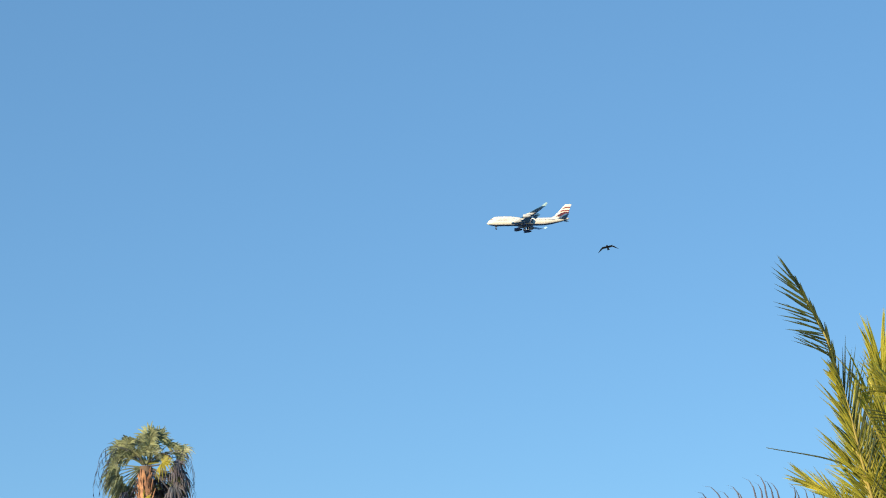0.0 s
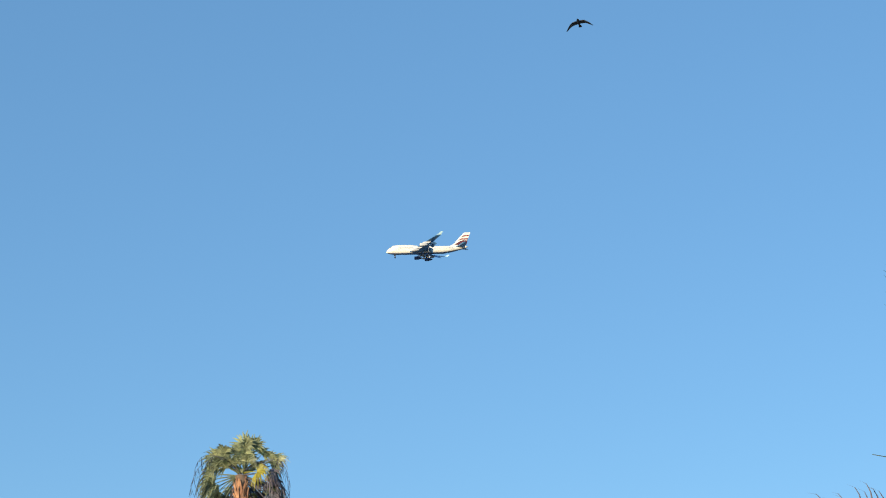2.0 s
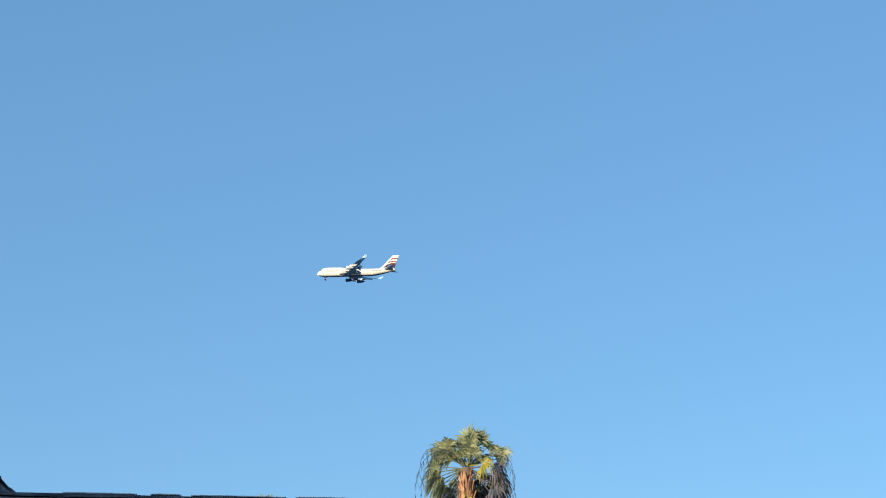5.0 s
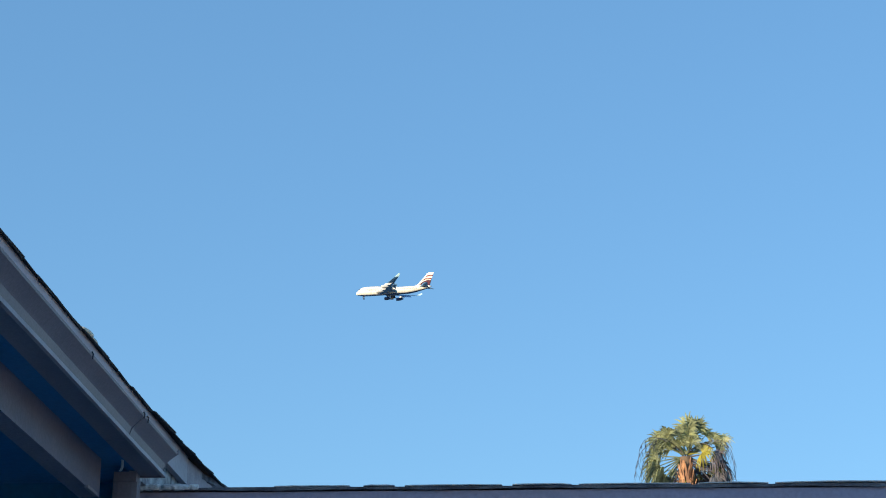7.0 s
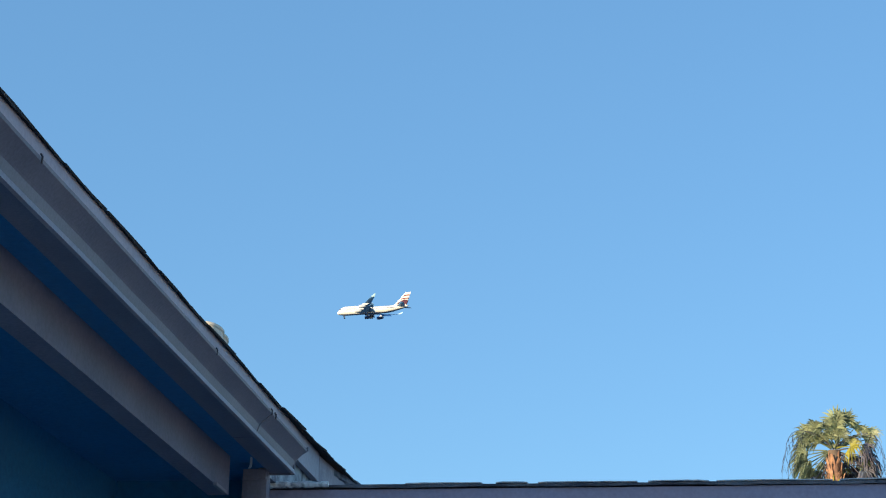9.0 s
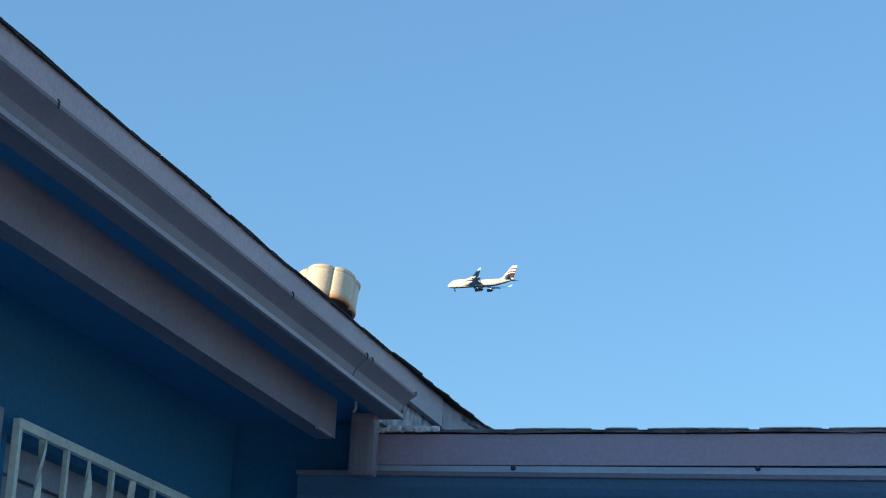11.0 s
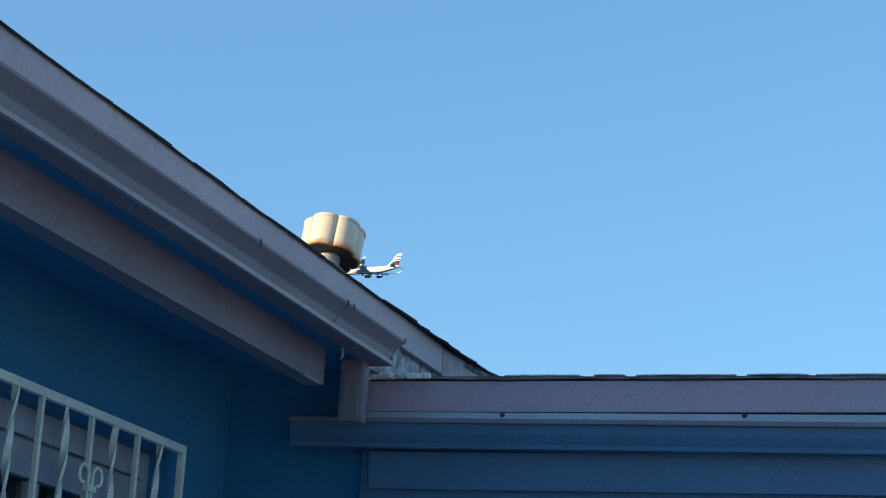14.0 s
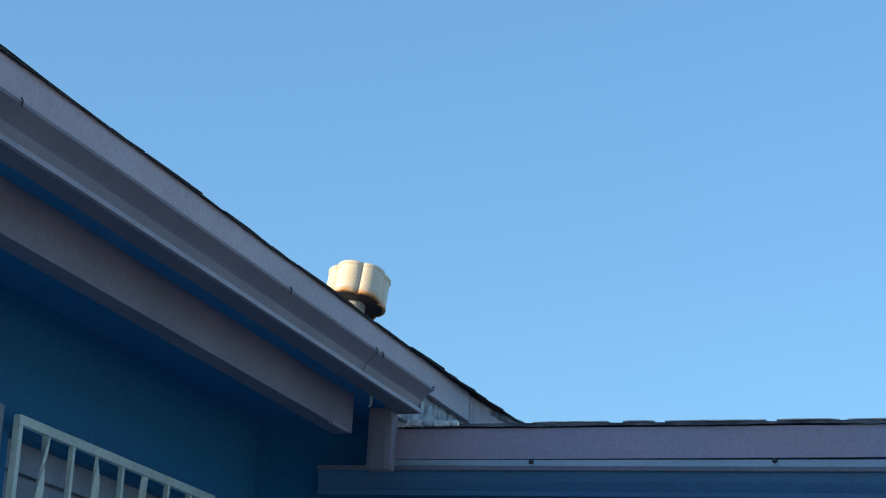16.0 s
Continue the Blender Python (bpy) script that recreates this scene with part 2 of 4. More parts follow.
def extrude_x(profile, x0, x1, steps=1, wob=0.0, drop=0.0):
    """A profile of (y, z) run along x, with a fall of drop over its length."""
    rings = []
    for i in range(steps + 1):
        x = x0 + (x1 - x0) * i / steps
        dz = (noise.noise((x * 1.3, 7.7, 0)) * wob) + drop * i / steps
        rings.append([(x, y, z + dz) for y, z in profile])
    bm = add_loft(bmesh.new(), rings)
    bmesh.ops.recalc_face_normals(bm, faces=bm.faces)
    return bm


# ---- ground ----
def build_ground():
    bm = bmesh.new()
    n = 40
    vs = []
    for i in range(n + 1):
        for j in range(n + 1):
            u, v = 2 * i / n - 1, 2 * j / n - 1
            x, y = 2400 * u * abs(u), 2400 * v * abs(v)
            r = math.hypot(x, y)
            vs.append(bm.verts.new((x, y, -0.02 + (noise.noise((x * 0.01, y * 0.01, 0)) * 1.5 - 1.0 if r > 90 else 0.0))))
    for i in range(n):
        for j in range(n):
            a = i * (n + 1) + j
            bm.faces.new((vs[a], vs[a + n + 1], vs[a + n + 2], vs[a + 1]))
    tagged(part("ground", bm, M_EARTH), "dry earth and grass reaching to the horizon", "ground", kind="structure")
    # unseen slab, kept pale so that it throws light up under the eaves
    tagged(part("pavement", box(-2.6, 9, -4, 6.4, -0.02, 0.02), M_PAVE), "pale concrete patio slab, added unseen to bounce light under the eaves", "patio", kind="structure")


# ---- the house wing with the long eave ----
WX = -2.62  # outer face of its wall


def build_house():
    house = thing("house", "single-storey house wing with mauve eave boards, gutter and dark wall", "house", (0, 0, 0))
    y0, y1 = -2.6, 11.0
    # wall with the window's opening: y 4.43..5.52, z 1.25..2.52
    bm = bmesh.new()
    add_box(bm, WX - 0.16, WX, y0, 4.43, 0, 2.93)
    add_box(bm, WX - 0.16, WX, 5.52, y1, 0, 2.93)
    add_box(bm, WX - 0.16, WX, 4.43, 5.52, 0, 1.25)
    add_box(bm, WX - 0.16, WX, 4.43, 5.52, 2.52, 2.93)
    part("wall", bm, M_WALL, house, "wall under the eave, coloured with its blue shade")
    bm = bmesh.new()
    add_box(bm, -10.0, -9.84, y0, y1, 0, 2.93)
    add_box(bm, -10.0, WX - 0.16, y0 - 0.16, y0, 0, 2.93)
    add_box(bm, -10.0, WX - 0.16, y1, y1 + 0.16, 0, 2.93)
    part("back_wall", bm, M_STUCCO, house)
    bm = bmesh.new()
    add_box(bm, -5.2, -5.1, y0, y1, 0, 2.9)
    part("inner_wall", bm, M_ROOM, house)
    part("inner_floor", box(-9.8, WX - 0.17, y0, y1, 0.02, 0.1), M_ROOM, house)
    part("soffit", box(-9.8, -2.105, y0, y1, 2.862, 2.888), M_SOFFIT, house, "soffit boards, coloured with their blue shade")
    # roof slab, up to the ridge and down the far side
    bm = bmesh.new()
    s = 0.30
    ridge = -6.2
    zt = 3.034
    add_loft(bm, [[(-2.085, y, zt), (ridge, y, zt + (-2.07 - ridge) * s), (-10.35, y, zt), (-10.35, y, zt - 0.10), (ridge, y, zt - 0.14 + (-2.07 - ridge) * s), (-2.10, y, zt - 0.075)] for y in (y0 - 0.3, y1 + 0.3)])
    bmesh.ops.recalc_face_normals(bm, faces=bm.faces)
    roof = part("roof", bm, M_SHINGLE, house, "dark asphalt shingle roof")
    # shingle tabs along the eave, each one its own piece
    rng = random.Random(4)
    tabs = []
    for k in range(5):
        b = bmesh.new()
        w, d, h = 0.30, 0.16, 0.0035
        add_loft(b, [[(0.0, 0, 0), (-d, 0, d * s), (-d, 0, d * s + h), (0.002, 0, h)], [(rng.uniform(-0.003, 0.003), w * 0.5, rng.uniform(-0.001, 0.001)), (-d, w * 0.5, d * s), (-d, w * 0.5, d * s + h), (rng.uniform(-0.003, 0.003), w * 0.5, h + rng.uniform(-0.001, 0.002))],
                     [(rng.uniform(-0.004, 0.004), w, 0), (-d, w, d * s), (-d, w, d * s + h), (rng.uniform(-0.004, 0.006), w, h + rng.uniform(0, 0.003))]])
        bmesh.ops.recalc_face_normals(b, faces=b.faces)
        tabs.append(mesh_of("shingle", b, M_SHINGLE))
    y = 1.2
    while y < 7.3:
        for layer in range(2):
            ob = new("shingle", tabs[rng.randrange(5)])
            ob.parent = roof
            ob.location = (-2.062 + max(0.0, y - 5.45) * 0.020 - 0.005 * layer + rng.uniform(-0.002, 0.002), y + layer * 0.14, 3.0325 + 0.0032 * layer + rng.uniform(0, 0.0015))
            ob.rotation_euler = (rng.uniform(-0.003, 0.004), 0, (-0.020 if y > 5.45 else 0.0) + rng.uniform(-0.006, 0.006))
        y += 0.303
    # eave board in two lengths with an open joint, then the dark end
    part("fascia_board", extrude_y([(-2.072, 2.945), (-2.072, 3.038), (-2.092, 3.038), (-2.092, 2.945)], y0, 6.392, 40, 0.002), M_FASCIA, house, "mauve painted eave board")
    rings = []
    for k in range(9):
        u = k / 8
        o = 0.034 * u ** 1.1
        rings.append([(x + o, 6.408 + 0.58 * u, z + 0.003 * noise.noise((u * 9, 1, 0)) - 0.004 * u) for x, z in ((-2.075, 2.943), (-2.074, 3.034), (-2.094, 3.034), (-2.094, 2.943))])
    bm = add_loft(bmesh.new(), rings)
    bmesh.ops.recalc_face_normals(bm, faces=bm.faces)
    part("fascia_board", bm, M_PEEL, house, "short mauve eave board with peeling paint")
    rings = []
    for k in range(31):
        u = k / 30
        y = 6.56 + 0.944 * u
        o = -0.006 + 0.092 * u ** 0.8 + 0.010 * u * noise.noise((y * 9, 0, 0))
        z = 3.026 + 0.02 * min(1.0, u * 3) + 0.004 * u * noise.noise((y * 12, 2, 0))
        low = 3.012 - 0.085 * max(0.0, min(1.0, (u - 0.36) / 0.22)) + 0.006 * noise.noise((y * 30, 6, 0))
        rings.append([(-2.070 + o * 0.8, y, low), (-2.066 + o, y, z - 0.02), (-2.066 + o, y, z), (-2.13, y, z + 0.008 * u), (-2.13, y, 2.93)])
    bm = add_loft(bmesh.new(), rings)
    bmesh.ops.recalc_face_normals(bm, faces=bm.faces)
    part("eave_flashing", bm, M_TORN, house, "dark torn roofing at the end of the eave")
    part("sub_fascia", box(-2.117, -2.094, y0, 5.70, 2.845, 3.02), M_SOFFIT, house)
    part("sub_fascia", box(-2.117, -2.096, 5.71, 7.4, 2.832, 3.02), M_STAIN, house, "weathered grey board with peeling paint behind the gutter")
    # ogee gutter: wall of sheet metal with a lip, its light rolled edge below
    curve = [(-2.0225 + (0.008 * t / 0.42 if t < 0.42 else 0.008 + 0.0335 * ((t - 0.42) / 0.58) ** 1.15), 2.848 + 0.053 * t) for t in (k / 14 for k in range(15))]
    front = [(-2.088, 2.915), (-2.088, 2.836), (-2.019, 2.836)] + curve + [(-1.979, 2.907), (-1.986, 2.908)] + [(x - 0.005, z + 0.003) for x, z in reversed(curve)] + [(-2.026, 2.842), (-2.083, 2.842), (-2.083, 2.915)]
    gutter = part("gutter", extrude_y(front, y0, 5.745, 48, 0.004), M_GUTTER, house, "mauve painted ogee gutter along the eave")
    part("rolled_edge", extrude_y([(-2.0135, 2.833), (-2.0145, 2.8455), (-2.020, 2.847), (-2.022, 2.831)], y0, 5.743, 48, 0.004), M_RIM, gutter, "pale lower edge of the gutter")
    bm = bmesh.new()
    add_loft(bm, [[(x * 1.0, yy, z) for x, z in ((-2.09, 2.918), (-2.09, 2.832), (-2.014, 2.832), (-2.016, 2.866), (-2.005, 2.886), (-1.976, 2.904), (-1.976, 2.916), (-2.0, 2.905))] for yy in (5.741, 5.748)])
    bmesh.ops.recalc_face_normals(bm, faces=bm.faces)
    part("end_cap", bm, M_GUTTER, gutter)
    # lap joint and small hanger stubs
    part("lap_joint", extrude_y([(x + 0.002, z - 0.001) for x, z in front[:18]] + [(-2.0, 2.909)], 5.255, 5.27), M_GUTTER, gutter)
    for yy in (3.24, 4.60, 5.235, 5.285):
        b = bmesh.new()
        add_tube(b, [(-1.976, yy, 2.892), (-1.975, yy, 2.905), (-1.979, yy, 2.911)], [0.0018, 0.0022, 0.0018], 6)
        part("hanger_nail", b, M_DARKHOLE, gutter)
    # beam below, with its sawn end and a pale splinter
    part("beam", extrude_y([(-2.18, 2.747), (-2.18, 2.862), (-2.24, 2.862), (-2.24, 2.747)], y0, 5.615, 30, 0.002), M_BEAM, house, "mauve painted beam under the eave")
    part("beam_splinter", box(-2.184, -2.172, 5.44, 5.56, 2.741, 2.75, 0.002), M_RIM, house, "bare wood at the beam's end")
    # downpipe at the gutter's end
    bm = box(-2.165, -2.086, 5.70, 5.755, 2.655, 2.838, 0.019)
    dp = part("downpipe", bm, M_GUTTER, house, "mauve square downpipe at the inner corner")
    part("outlet", box(-2.160, -2.090, 5.695, 5.75, 2.81, 2.842, 0.004), M_GUTTER, dp)
    b = bmesh.new()
    add_loft(b, [[(x + u, y, z) for u, y in ((-0.003, 5.547), (0.003, 5.547), (0.003, 5.553), (-0.003, 5.553))] for x, z in ((-2.109, 2.854), (-2.1045, 2.849), (-2.102, 2.842), (-2.102, 2.823), (-2.1045, 2.815), (-2.108, 2.812))])
    bmesh.ops.recalc_face_normals(b, faces=b.faces)
    part("cable_clip", b, M_STRIP, house, "small white cable clip")
    return house


def build_window():
    w = thing("window_1", "window with mauve frame and dim room behind", "window", (0, 0, 0), kind="structure")
    xo = WX - 0.05
    bm = bmesh.new()
    for a in ((4.43, 4.48, 1.25, 2.52), (5.47, 5.52, 1.25, 2.52), (4.48, 5.47, 1.25, 1.30), (4.48, 5.47, 2.34, 2.435), (4.48, 5.47, 2.445, 2.52)):
        add_box(bm, xo - 0.05, xo, *a, 0.004)
    part("window_frame", bm, M_FRAME, w)
    for yy in (4.62, 4.86, 5.22):
        part("mullion", box(xo - 0.045, xo - 0.005, yy - 0.03, yy + 0.03, 1.304, 2.336, 0.004), M_FRAME, w)
    part("head_groove", box(xo - 0.05, xo - 0.02, 4.48, 5.47, 2.435, 2.445), M_FRAME, w)
    p = part("pane", box(xo - 0.03, xo - 0.024, 4.48, 5.47, 1.30, 2.34), M_GLASS, w)
    p.visible_shadow = False
    part("casing", box(WX, WX + 0.022, 4.27, 4.36, 1.21, 2.57, 0.004), M_FRAME, w, "painted casing board beside the window")
    part("window_sill", box(WX - 0.02, WX + 0.06, 4.38, 5.57, 1.21, 1.25, 0.006), M_FRAME, w)
    return w


def build_grille():
    """Security grille of square bar: plain bars, twisted bars and a scroll."""
    g = thing("window_grille", "pale green wrought iron security grille with twisted bars and scrolls", "window grille", (0, 0, 0))
    X, yl, yr, zt, zb = -2.569, 4.372, 5.530, 2.549, 1.28
    r = 0.010
    part("top_rail", box(X - r, X + r, yl, yr, zt - 0.024, zt, 0.003), M_GRILLE, g)
    part("bottom_rail", box(X - r, X + r, yl, yr, zb, zb + 0.03, 0.003), M_GRILLE, g)
    part("side_rail", box(X - r, X + r, yl, yl + 0.018, zb + 0.03, zt - 0.024, 0.003), M_GRILLE, g)
    part("side_rail", box(X - r, X + r, yr - 0.020, yr, zb + 0.03, zt - 0.024, 0.003), M_GRILLE, g)
    for yy in (yl + 0.013, yr - 0.013):
        for zz in (zb + 0.4, zb + 0.015):
            part("wall_stay", box(WX - 0.0, X - r, yy - 0.006, yy + 0.006, zz - 0.006, zz + 0.006), M_GRILLE, g)
    for k in range(1, 8):
        yy = yl + 0.007 + k * 0.1408
        if k % 2 == 0:
            part("bar", box(X - 0.007, X + 0.007, yy - 0.007, yy + 0.007, zb + 0.03, zt - 0.024, 0.0015), M_GRILLE, g)
        else:
            bm = bmesh.new()
            rings = []
            n = 110
            for i in range(n + 1):
                z = zb + 0.03 + (zt - zb - 0.054) * i / n
                a = (z - zb) * 17.0 + k
                bx = 0.004 * math.sin((z - zb) * 21 + k)
                h, t = 0.0095, 0.004
                c, s = math.cos(a), math.sin(a)
                rings.append([(X + bx * 0.3 + c * u - s * v, yy + bx * 0.5 + s * u + c * v, z) for u, v in ((-h, -t), (h, -t), (h, t), (-h, t))])
            add_loft(bm, rings)
            bmesh.ops.recalc_face_normals(bm, faces=bm.faces)
            part("twisted_bar", bm, M_GRILLE, g)
    # scrolls either side of the middle bar
    yc = yl + 0.007 + 4 * 0.1408
    for zc, up in ((2.322, 1), (1.72, -1)):
        for sgn in (-1, 1):
            pts = []
            for i in range(12):  # leg that closes in on the collar
                v = i / 11
                pts.append((X + 0.012, yc + sgn * (0.010 + 0.062 * (1 - v) ** 2), zc + up * (-0.16 + 0.165 * v)))
            for i in range(22):  # the curl, outwards over the top and back in
                v = i / 21
                a = math.pi * 1.12 - v * math.pi * 1.72
                rr = 0.030 - 0.009 * v
                pts.append((X + 0.012, yc + sgn * (0.040 + rr * math.cos(a)), zc + up * (0.045 + rr * math.sin(a))))
            b = bmesh.new()
            add_tube(b, pts, 0.0055, 7)
            part("scroll", b, M_GRILLE, g, smooth=True)
        part("scroll_collar", box(X + 0.003, X + 0.022, yc - 0.022, yc + 0.022, zc + up * 0.012 - 0.009, zc + up * 0.012 + 0.009, 0.003), M_GRILLE, g)
    return g


# ---- the lower flat roof at the inner corner ----
def build_porch():
    p = thing("porch", "low flat porch roof with mauve fascia, flashing strip and gutter", "porch", (0, 0, 0))

    def part(name, bm, mat, parent=None, label=""):
        for v in bm.verts:
            v.co = Vector((v.co.x * 1.052, v.co.y * 1.052, 1.6 + (v.co.z - 1.6) * 1.052 if v.co.z > 1 else v.co.z))
        return put(name, bm, mat, parent, label)
    x0, x1 = -2.08, 0.9
    part("roof_deck", box(x0, x1, 5.626, 9.5, 2.60, 2.745), M_SOFFIT, p)
    part("fascia_board", extrude_x([(5.60, 2.668), (5.60, 2.757), (5.624, 2.757), (5.624, 2.668)], x0, x1, 60, 0.002), M_PORCH, p, "mauve painted fascia of the porch roof")
    # roll roofing turned over the edge, lifted and wavy here and there
    rings = []
    n = 420
    for i in range(n + 1):
        x = x0 + (x1 - x0) * i / n
        lift = max(0.0, noise.noise((x * 1.1, 0.4, 2.0))) * 0.008 + max(0.0, noise.noise((x * 6.0, 4.0, 0))) * 0.004
        hang = 0.006 * noise.noise((x * 4.0, 9.0, 1.0)) + 0.003 * noise.noise((x * 17.0, 2.0, 1.0))
        out = 0.004 * noise.noise((x * 5.0, 1.0, 5.0))
        rings.append([(x, 5.590 - out, 2.7595 + hang * 0.7), (x, 5.586 - out, 2.7665 + lift), (x, 5.66, 2.773 + lift), (x, 9.4, 2.80), (x, 9.4, 2.79), (x, 5.66, 2.762 + lift * 0.8), (x, 5.594, 2.7625 + lift), (x, 5.596, 2.7605 + hang * 0.7)])
    bm = add_loft(bmesh.new(), rings)
    bmesh.ops.recalc_face_normals(bm, faces=bm.faces)
    part("roll_roofing", bm, M_FELT, p, "grey mineral roofing felt lifted along its edge")
    # flaps of the top layer, curled up by different amounts; pale colour paints their bright edges
    for xx, ww, up in ((-1.62, 0.22, 1.0), (-1.36, 0.09, 2.0), (-1.24, 0.28, 0.8), (-0.93, 0.17, 2.2), (-0.74, 0.32, 1.2), (-0.40, 0.20, 2.5), (-0.18, 0.42, 3.6), (0.20, 0.28, 1.8), (0.44, 0.3, 3.2)):
        b = bmesh.new()
        rings = []
        for q in range(13):
            u = q / 12
            x = xx + ww * u
            h = 0.001 * up * math.sin(u * math.pi) ** 0.7 + 0.0012 * noise.noise((x * 40, 2.0, 0))
            e = 0.003 * noise.noise((x * 60, 5.0, 0))
            rings.append([(x, 5.582 + e, 2.7680 + h), (x, 5.581 + e, 2.7702 + h), (x, 5.63, 2.7745 + 0.5 * h), (x, 5.70, 2.7795), (x, 5.70, 2.770), (x, 5.63, 2.768 + 0.3 * h)])
        add_loft(b, rings)
        bmesh.ops.recalc_face_normals(b, faces=b.faces)
        part("felt_flap", b, M_FLAP, p, "curled flap of roofing felt, pale to paint its bright edge")
    # lumpy sealant where the felt meets the eave
    b = bmesh.new()
    rings = []
    for q in range(60):
        u = q / 59
        x = -2.07 + 0.23 * u
        r = 0.010 + 0.009 * abs(noise.noise((x * 24, 1.0, 0))) + 0.004 * (1 - u)
        rings.append([(x, 5.578 + 0.006 * noise.noise((x * 70, 3, 0)) - r * math.cos(a) * 0.7, 2.768 + 0.7 * r * math.sin(a) + 0.003 * noise.noise((x * 90, 8, 0))) for a in (2 * math.pi * k / 8 for k in range(8))])
    add_loft(b, rings)
    bmesh.ops.recalc_face_normals(b, faces=b.faces)
    part("sealant", b, M_SEALANT, p, "lumpy white sealant along the joint")
    # flashing strip and gutter, falling a little along its run
    d = -0.009 * (x1 + 2.2)
    part("flashing_strip", extrude_x([(5.565, 2.640), (5.597, 2.666), (5.60, 2.666), (5.60, 2.64)], -2.075, x1, 60, 0.001, d * 0.4), M_STRIP, p, "pale metal strip above the gutter")
    g = part("gutter", extrude_x([(5.545, 2.642), (5.545, 2.630), (5.552, 2.626), (5.556, 2.60), (5.566, 2.572), (5.562, 2.560), (5.62, 2.560), (5.62, 2.642)], -2.25, x1, 60, 0.001, d * 0.75), M_SHADEGUT, p, "gutter of the porch roof, coloured with its navy shade")
    part("rolled_edge", extrude_x([(5.541, 2.641), (5.541, 2.629), (5.546, 2.627), (5.548, 2.642)], -2.25, x1, 60, 0.001, d * 0.75), M_BEAM, g)
    part("bottom_edge", extrude_x([(5.556, 2.572), (5.558, 2.559), (5.566, 2.558), (5.568, 2.574)], -2.25, x1, 60, 0.001, d * 0.75), M_SHADEGUT, g)
    part("under_board", extrude_x([(5.612, 2.446), (5.606, 2.552), (5.63, 2.552), (5.63, 2.446)], -2.02, x1, 30, 0.001), M_SHADEGUT, p, "board below the gutter, coloured with its navy shade")
    part("sub_fascia", box(-2.05, x1, 5.632, 5.65, 2.40, 2.66), M_SHADEGUT, p)
    part("soffit", box(-2.05, x1, 5.655, 6.38, 2.50, 2.53), M_SOFFIT, p)
    part("wall", box(-2.05, x1, 5.68, 5.80, 0, 2.49), M_WALL, p, "wall under the porch, coloured with its blue shade")
    part("wall_return", box(-2.495, -2.052, 5.66, 5.80, 0, 2.8025), M_WALL, p)
    part("side_wall", box(0.74, 0.9, 5.81, 9.0, 0, 2.59), M_STUCCO, p)
    for xx in (-1.615, -0.93, 0.8):
        b = bmesh.new()
        add_tube(b, [(xx, 5.565, 2.652), (xx, 5.555, 2.655)], [0.008, 0.005], 7)
        part("screw_head", b, M_DARKHOLE, p)
    return p


# ---- chimney cap on the shingle roof ----
def build_vent():
    v = thing("roof_vent", "cream lobed vent cap with rusty edges on shingle roof", "roof vent", (-2.561, 6.477, 3.163))
    v.rotation_euler = (radians(-16), radians(1), 0)
    R, h, z0 = 0.106, 0.124, 0.232
    lobes = 6

    def outline(r, z, tw=1.66):
        pts = []
        for i in range(192):
            a = 2 * math.pi * i / 192
            k = abs(math.cos(lobes * (a + tw) / 2)) ** 0.38
            rr = r * (0.82 + 0.20 * k)
            pts.append((rr * math.cos(a), rr * math.sin(a), z))
        return pts

    bm = bmesh.new()
    add_loft(bm, [outline(R * 0.93, 0.0), outline(R * 1.0, 0.0), outline(R * 1.025, 0.003), outline(R * 1.025, 0.013), outline(R * 0.995, 0.017), outline(R * 0.985, 0.02), outline(R, 0.026), outline(R, h - 0.024), outline(R * 0.985, h - 0.018), outline(R * 1.0, h - 0.015), outline(R * 1.025, h - 0.012), outline(R * 1.025, h - 0.004), outline(R * 0.99, h), outline(R * 0.5, h + 0.004), outline(R * 0.1, h + 0.006)], cap=False)
    bmesh.ops.recalc_face_normals(bm, faces=bm.faces)
    drum = part("cap_drum", bm, M_CREAM, v)
    drum.location = (0, 0, z0)
    # plate across the open underside, the shade inside put into its dark colour
    bm = bmesh.new()
    add_loft(bm, [outline(R * 0.94, 0.004), outline(R * 0.94, 0.012)])
    bmesh.ops.recalc_face_normals(bm, faces=bm.faces)
    o = part("cap_underside", bm, M_DARKHOLE, v, "dark rusty plate in place of the shaded open underside")
    o.location = (0, 0, z0)
    b = bmesh.new()
    add_tube(b, [(0, 0, -0.06), (0, 0, 0.10), (0, 0, z0 - 0.085), (0, 0, z0 - 0.038), (0, 0, z0 - 0.034), (0, 0, z0 + 0.008)], [0.10, 0.10, 0.098, 0.052, 0.040, 0.040], 28)
    part("neck", b, M_GALV, v, "pale galvanised neck")
    b = bmesh.new()
    add_loft(b, [[(x, y, -x * 0.11 + dz) for x, y in ((-0.17, -0.17), (0.17, -0.17), (0.17, 0.17), (-0.17, 0.17))] for dz in (-0.012, 0.006)])
    part("base_flange", b, M_GALV, v)
    return v


